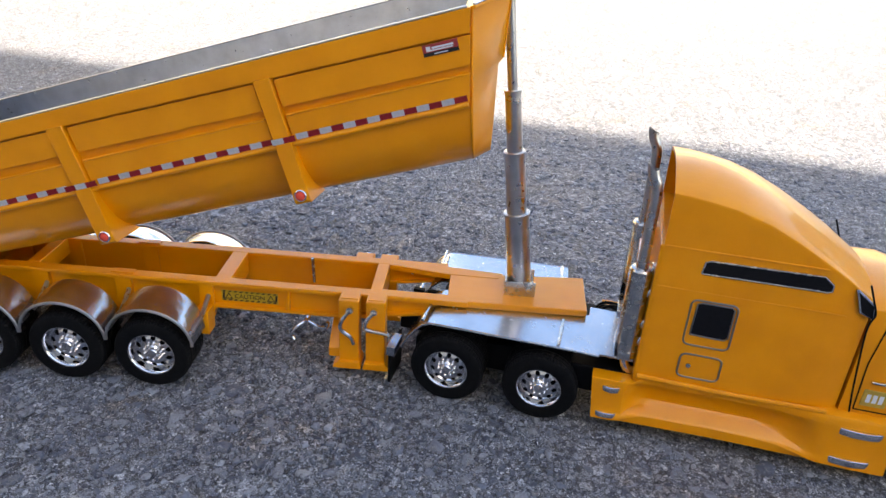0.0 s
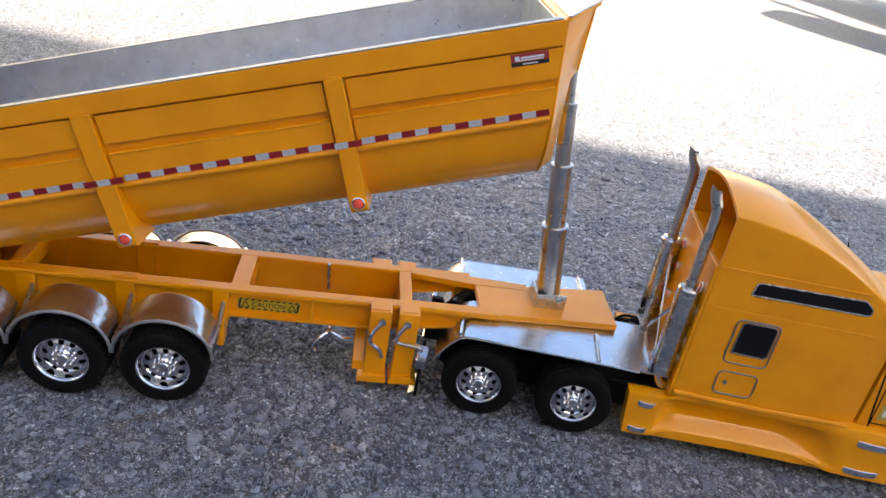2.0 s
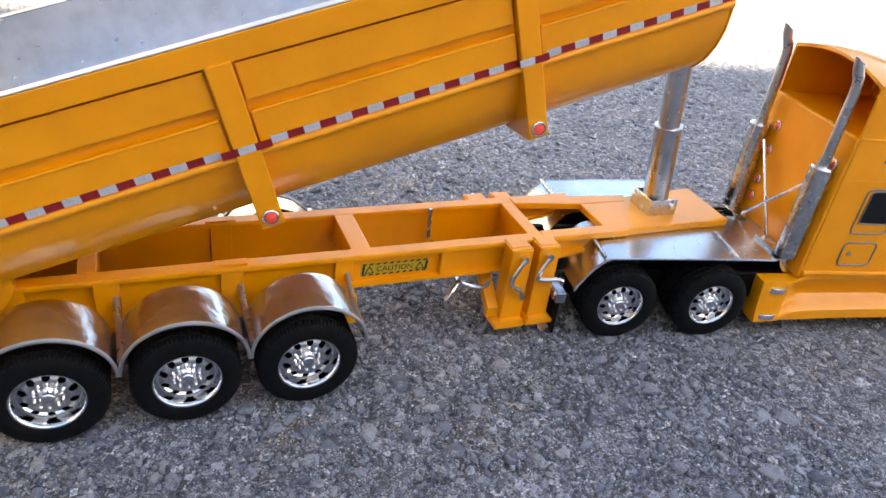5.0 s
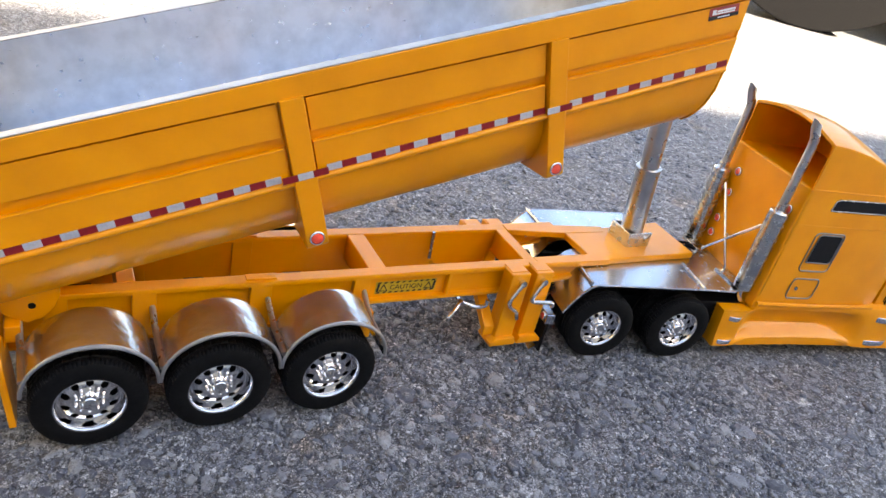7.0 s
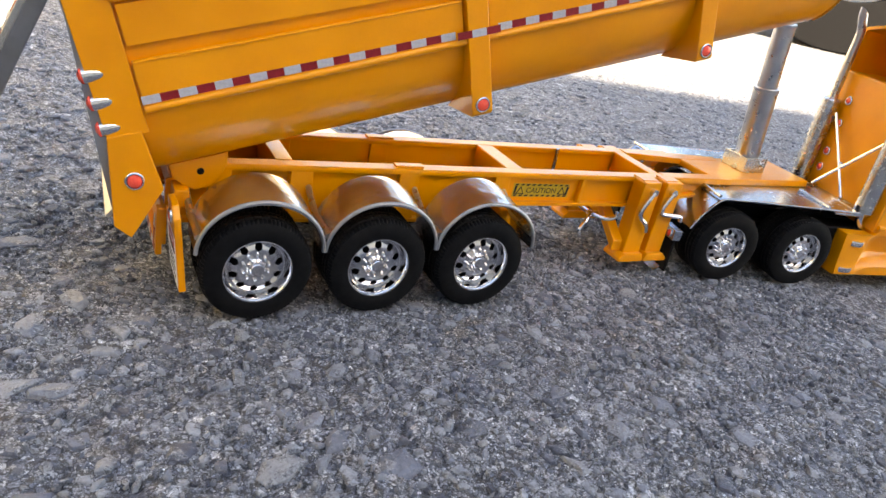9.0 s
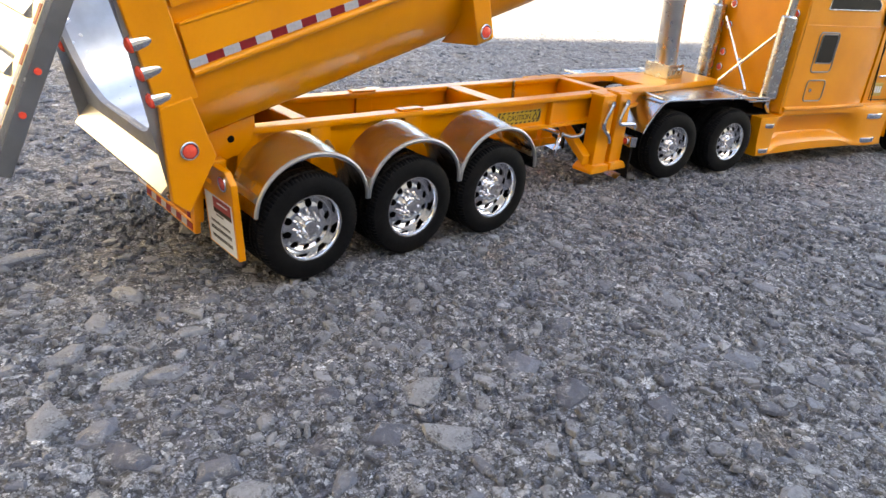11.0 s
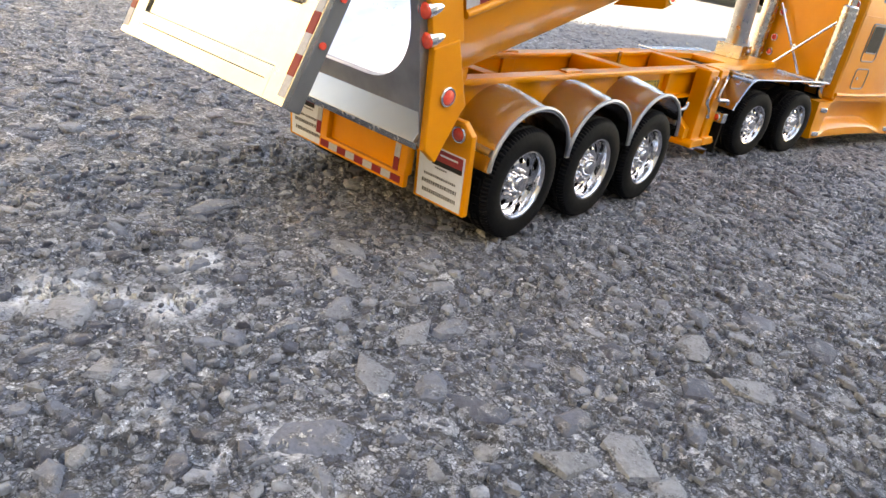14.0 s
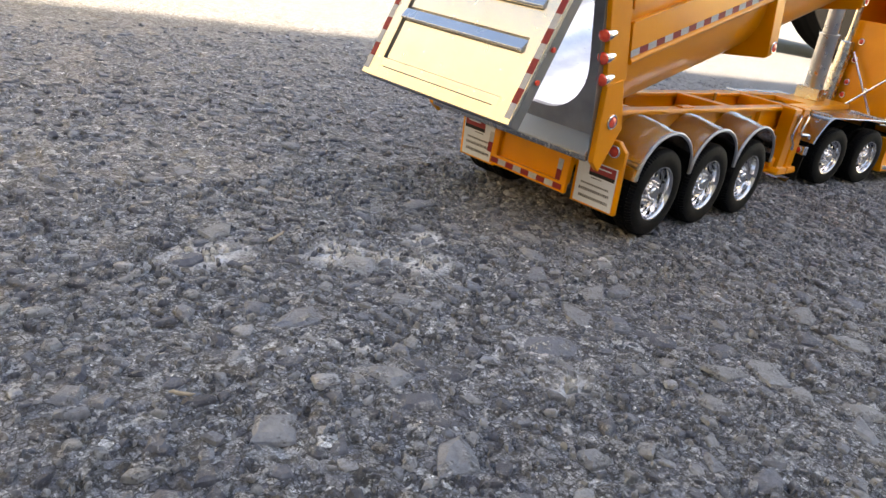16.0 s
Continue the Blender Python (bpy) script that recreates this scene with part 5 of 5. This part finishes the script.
def cab_front():
    stations = ((182.5, 38, 103.0, 106.5, 40.5), (198, 36, 103.5, 107.5, 40.5), (212, 36, 100.0, 104.0, 40.0), (224, 36, 90.0, 94.0, 39.0), (236, 36, 79.0, 84.0, 37.0), (246, 34, 73.5, 79.0, 34.0),
                (270, 34, 70.0, 76.0, 30.5), (296, 32, 66.0, 72.0, 28.0), (316, 30, 60.0, 66.0, 26.0), (326, 28, 48.0, 54.0, 24.0))
    rings = []
    for x, z0, zc, zt, h in stations:
        half = [(h, z0), (h + 0.3, (z0 + zc) / 2), (h, zc - 5), (h - 1.2, zc - 1.2), (h - 4, zc + 0.4)]
        for k in range(1, 6):
            t = k / 5
            half.append(((h - 4) * (1 - t), zc + 0.4 + (zt - zc - 0.4) * (1 - (1 - t) ** 2)))
        rings.append([(x, -y, z) for y, z in half] + [(x, y, z) for y, z in reversed(half[:-1])])
    bm = B()
    loft(bm, rings)
    cab = part("cab", bm, PAINT, TK, "yellow cab and sloping hood")
    for s in (-1, 1):
        y = s * 40.7

        def yy(a, b):
            return min(y + s * a, y + s * b), max(y + s * a, y + s * b)
        bm = B()
        tube(bm, smooth_path([(176.0, s * 43.0, 116.0), (179.5, s * 43.8, 108), (182.0, s * 44.2, 101.0), (180.5, s * 44.6, 92), (184.0, s * 44.8, 60), (186.5, s * 44.6, 44)], 5), 0.5, 8)
        part("gasket", bm, BLACK, cab)
        bm = B()
        prism(bm, [(206, 76), (206, 97.5), (214, 97), (228, 83), (230, 76)], "y", *yy(-0.8, 0.35), 0.2)
        part("door_window", bm, STEEL, cab, "pale reflecting door window")
        bm = B()
        prism(bm, [(205.4, 75.0), (205.4, 79.0), (221, 78), (231, 72.0), (226, 70.5)], "y", *yy(-0.8, 0.75), 0.2)
        part("window_sill", bm, BLACK, cab)
        bm = B()
        tube(bm, [(x, y + s * 0.2, z) for x, z in ((189, 44), (188, 72), (191, 98), (211, 101))], 0.35, 6)
        tube(bm, [(x, y + s * 0.2, z) for x, z in ((189, 44), (226, 44), (232, 70))], 0.35, 6)
        part("door_seam", bm, BLACK, cab)
        bm = B()
        box(bm, 191, 203, *yy(-0.4, 0.5), 47, 57, 0.4)
        pn = part("number_panel", bm, OLIVE, cab)
        bm = B()
        for x in (193, 196, 199):
            box(bm, x, x + 2, *yy(0.5, 0.62), 49.5, 54.5, 0)
        part("panel_print", bm, PAPER, pn)
        bm = B()
        tube(bm, smooth_path([(193, y + s * 0.3, 62), (194, y + s * 1.8, 62.5), (200, y + s * 1.8, 62.5), (201, y + s * 0.3, 62)], 4), 0.8, 8)
        part("door_handle", bm, CHROME, cab)
        bm = B()
        box(bm, 208, 212.5, *yy(-0.4, 1.0), 55, 66, 0.5)
        part("vent", bm, BLACK, cab)
        # mirror
        bm = B()
        box(bm, 222, 226, min(s * 44, s * 51), max(s * 44, s * 51), 86, 104, 1.2)
        mr = part("mirror", bm, PAINT, cab, "yellow door mirror")
        bm = B()
        tube(bm, [(224, s * 39, 84), (224, s * 47, 87)], 0.8, 8)
        part("mirror_arm", bm, BLACK, mr)
        # front fender
        rings = []
        for k in range(15):
            a = math.pi * (-0.08 + 1.16 * k / 14)
            ca, sa = math.cos(a), math.sin(a)
            ro, ri = 33.0 - 3.5 * abs(ca), 25.5
            cx, cz = 245.0, 22.0
            ring = []
            for yy_, rr in ((47.5, ri), (48.6, ri + 1.5), (47.2, ro - 2.6), (43.5, ro - 0.4), (36.0, ro + 1.6), (28.0, ro + 1.0), (28.0, ri)):
                ring.append((cx - rr * ca * 1.12, s * yy_, cz + rr * sa))
            rings.append(ring)
        bm = B()
        loft(bm, rings)
        part("front_fender", bm, PAINT, cab)
    # windscreen
    bm = B()
    prism(bm, [(213, 104.2), (237, 84.6), (238.2, 85.6), (214.5, 105.4)], "y", -33, 33, 0.2)
    part("windscreen", bm, GLASSY, cab, "dark windscreen")
    bm = B()
    box(bm, 322, 334, -40, 40, 12, 26, 2.0)
    part("bumper", bm, CHROME, cab, "chrome front bumper")
    bm = B()
    box(bm, 325, 329, -20, 20, 27, 56, 1.0)
    part("grille", bm, CHROME, cab, "chrome grille")


def chassis():
    for s in (-1, 1):
        bm = B()
        box(bm, -62, 320, min(s * 13, s * 17), max(s * 13, s * 17), 26, 38, 0.4)
        part("chassis_rail", bm, BLACK, TK)
    bm = B()
    prism(bm, [(-24, -14), (-24, 14), (8, 18), (26, 16), (26, -16), (8, -18)], "z", 38, 49, 0.8)
    part("fifth_wheel", bm, BLACK, TK, "black fifth wheel plate")
    for x in (-25.5, 28.8, 244.5):
        bm = B()
        tube(bm, [(x, -42, 21.6), (x, 42, 21.6)], 4.0, 14)
        ax = part("axle", bm, BLACK, TK)
        if x < 100:
            # the differential's bulge, and air springs between axle and rail
            bm = B()
            tube(bm, [(x, -13, 21.6), (x, -9, 21.6), (x, -4, 21.6), (x, 4, 21.6), (x, 9, 21.6), (x, 13, 21.6)], (4.4, 7.6, 10.6, 10.6, 7.6, 4.4), 16)
            part("differential", bm, BLACK, ax)
            for s in (-1, 1):
                bm = B()
                tube(bm, [(x + 12, s * 21, z) for z in (18, 21, 24, 27, 30, 33, 38)], (5.6, 7.4, 6.2, 7.6, 6.2, 7.2, 5.4), 16)
                part("air_spring", bm, RUBBER, ax)
    for s in (-1, 1):
        bm = B()
        prism(bm, [(-50, 17), (-44, 12.5), (44, 12.5), (52, 17), (52, 25), (44, 31), (-44, 31), (-50, 25)], "y", min(s * 17.6, s * 24), max(s * 17.6, s * 24), 0.6)
        part("suspension_beam", bm, BLACK, TK)
    bm = B()
    prism(bm, [(-14, 14), (16, 14), (20, 26), (20, 37.5), (-18, 37.5), (-18, 26)], "y", -12.8, 12.8, 0.6)
    part("cross_member", bm, BLACK, TK)
    bm = B()
    box(bm, 44, 78, -38, 38, 20, 37, 1.0)
    part("tank_box", bm, BLACK, TK, "black chassis box behind the cab")
    bm = B()
    box(bm, 50, 77.4, -38.5, 15, 45.2, 46.6, 0.3)
    dk = part("catwalk", bm, ALU, TK, "bright aluminium catwalk plate")
    for y in (-20, 20):
        bm = B()
        box(bm, 57.5, 76.5, y - 1.5, y + 1.5, 37, 43.8, 0.2)
        part("bearer", bm, BLACK, dk)
    for s in (-1, 1):
        wheel(TK, -25.5, s * 43.0, 21.6, (D_TYRE, D_RIM, D_DRUM), True, s)
        wheel(TK, 28.8, s * 43.0, 21.6, (D_TYRE, D_RIM, D_DRUM), True, s)
        wheel(TK, 244.5, s * 43.5, 21.6, (D_TYRE, D_RIM, D_DRUM), False, s)
        line = [(-53.5, 31.5), (-51.2, 36.0), (-48.4, 40.6), (-44.8, 45.4), (-40.8, 49.4), (-36.8, 51.0), (-20, 51.2), (20, 51.2)] + ([(44, 51.0), (58.5, 50.6)] if s < 0 else [(40, 51.0)])
        bm = B()
        strip(bm, line, "y", min(s * 47.2, s * 4), max(s * 47.2, s * 4), 0.9)
        f = part("fender", bm, ALU, TK, "polished aluminium full fender over the tandem wheels", None if s < 0 else mmpose(-4, 6.0, 0) @ pose(0, 0, 0, 0, 0, 4.5))
        bm = B()
        tube(bm, [Vector((x, s * 47.2, z - 0.3)) for x, z in line], 0.7, 8)
        part("lip", bm, ALU, f)
        for x in (-41.0, 36.0):
            bm = B()
            tube(bm, [(x, s * 17, 51.9), (x, s * 46.5, 51.7)], 1.0, 8)
            part("stay", bm, STEEL, f)
        bm = B()
        box(bm, -61, -59.4, min(s * 47, s * 22), max(s * 47, s * 22), 3.2, 27.5, 0.3)
        mf = part("mud_flap", bm, RUBBER, TK, "black rubber mud flap")
        bm = B()
        prism(bm, [(-64.8, 1.6), (-61.0, 4.6), (-60.4, 3.9), (-64.2, 1.0)], "y", min(s * 43, s * 23), max(s * 43, s * 23), 0.15)
        part("flap_weight", bm, ALU, mf, "polished flap weight")
        bm = B()
        box(bm, -62.2, -57.0, min(s * 47.2, s * 30), max(s * 47.2, s * 30), 22.8, 29.0, 0.4)
        tb = part("tail_lamp_bar", bm, ALU, mf)
        for y in (42.5, 36.0):
            lamp(tb, mmpose(-62.2, s * y, 25.9) @ pose(0, 0, 0, 0, 0, -90), 2.0)


def stack(s):
    x, y = 72.0, -36.0 if s < 0 else 29.4
    bm = B()
    tube(bm, smooth_path([(x + 5, y * 0.98, 38), (x + 2.5, y, 39.5), (x + 0.3, y, 43), (x, y, 49)], 5), 2.6, 16)
    st = part("exhaust_stack", bm, CHROME, TK, "chrome exhaust stack behind the sleeper")
    bm = B()
    tube(bm, [(x, y, 47.5), (x, y, 48.2), (x, y, 101.6), (x, y, 102.6), (x, y, 103.0), (x, y, 106.5)], [3.2, 6.1, 6.1, 5.4, 3.4, 3.2], 28)
    part("muffler", bm, STEEL, st, "grey cylindrical muffler")
    for z in (52, 98):
        bm = B()
        tube(bm, [(x, y, z - 0.6), (x, y, z + 0.6)], 6.3, 28)
        part("band", bm, CHROME, st)
    bm = B()
    pts = smooth_path([(x, y, 105), (x, y, 128), (x, y, 142), (x - 0.8, y, 148), (x - 3.0, y, 153), (x - 4.4, y, 157.5)], 5)
    tube(bm, pts, 2.8, 18)
    bmesh.ops.delete(bm, geom=[f for f in bm.faces if len(f.verts) > 4 and f.calc_center_median().z > 150], context="FACES_ONLY")
    for v in bm.verts:
        if (v.co - pts[-1]).length < 3.0:
            v.co.z -= 1.1 * (v.co.x - pts[-1].x)                 # mitred tip
    part("tail_pipe", bm, HOIST, st)
    for z in (104, 89, 70, 59):
        lamp(st, mmpose(77.4, -36.5 if s < 0 else 20.0, z) @ pose(0, 0, 0, 0, 0, -90), 2.1, "red round lamp")


def hoses():
    for k, (y0, y1, r) in enumerate(((18, 20, 1.0), (22, 14, 0.9), (26, 26, 1.0))):
        bm = B()
        tube(bm, smooth_path([(54 - k, y0, 38), (57, y0 + 1, 44.5), (64, (y0 + y1) / 2, 48.0 - k), (72, y1, 45), (79, y1, 42)], 6), r, 10)
        part("air_hose", bm, BLACK, TK, "black air hose")


def braces():
    bm = B()
    tube(bm, [(72, 20.5, 95), (72, -14.5, 49)], 1.0, 10)
    tube(bm, [(72, -31.0, 91.5), (72, 15.5, 48)], 1.0, 10)
    tube(bm, [(71.2, -3.0, 67.5), (73.2, -3.0, 67.5)], 1.8, 12)
    br = part("stack_brace", bm, CHROME, TK, "crossed chrome brace rods")
    for s in (-1, 1):
        bm = B()
        box(bm, 66, 75, min(s * 12, s * 32), max(s * 12, s * 32), 46.4, 48.6, 0.4)
        part("brace_foot", bm, STEEL, br)


SLEEPER = sleeper()
for side in (-1, 1):
    side_window(SLEEPER, side)
    skirt(side)
    stack(side)
cab_front()
chassis()
hoses()
braces()


# ---- parked vehicle beyond the shade ----
def far_vehicle():
    # A dark car-like vehicle; everything but its tyres is made up.
    m = Matrix.Translation((2.28, 0.98, 0)) @ pose(0, 0, 0, 0, 0, -41)
    pt = thing("parked_vehicle", m, "dark parked vehicle on the sunlit asphalt, body above the tyres made up", "trailer")
    # bed outline and bars are invented to cast shadow lines on the ground
    bm = B()
    prism(bm, [(-480, 150), (1500, 150), (1500, 1500), (-1371, 1500), (-1371, 1388), (-925, 882), (-480, 420)], "z", 360, 420, 8)
    part("bed", bm, CARPAINT, pt)
    bm = B()
    tube(bm, [(-480, 150, 390), (-1430, 980, 390)], 28, 10)
    tube(bm, [(-480, 150, 390), (-1300, 900, 390)], 12, 8)
    part("shadow_bar", bm, CARPAINT, pt)
    for y in (150, 1460):
        bm = B()
        box(bm, -480, 1500, y, y + 40, 420, 470, 6)
        part("side_board", bm, CARPAINT, pt)
    bm = B()
    box(bm, -420, 1300, 220, 1300, 170, 360, 12)
    part("undercarriage", bm, BLACK, pt)
    tyre, rim = tyre_mesh(340, 200, 200), rim_mesh(200, 40, 8)
    for x in (-430, 430):
        for y, f in ((30, 0), (1615, 180)):
            w = seat("wheel", tyre, pt, "black road tyre", mmpose(x, y, 341, 0, 0, f))
            seat("rim", rim, w, "steel rim", mmpose(0, -80, 0))


far_vehicle()
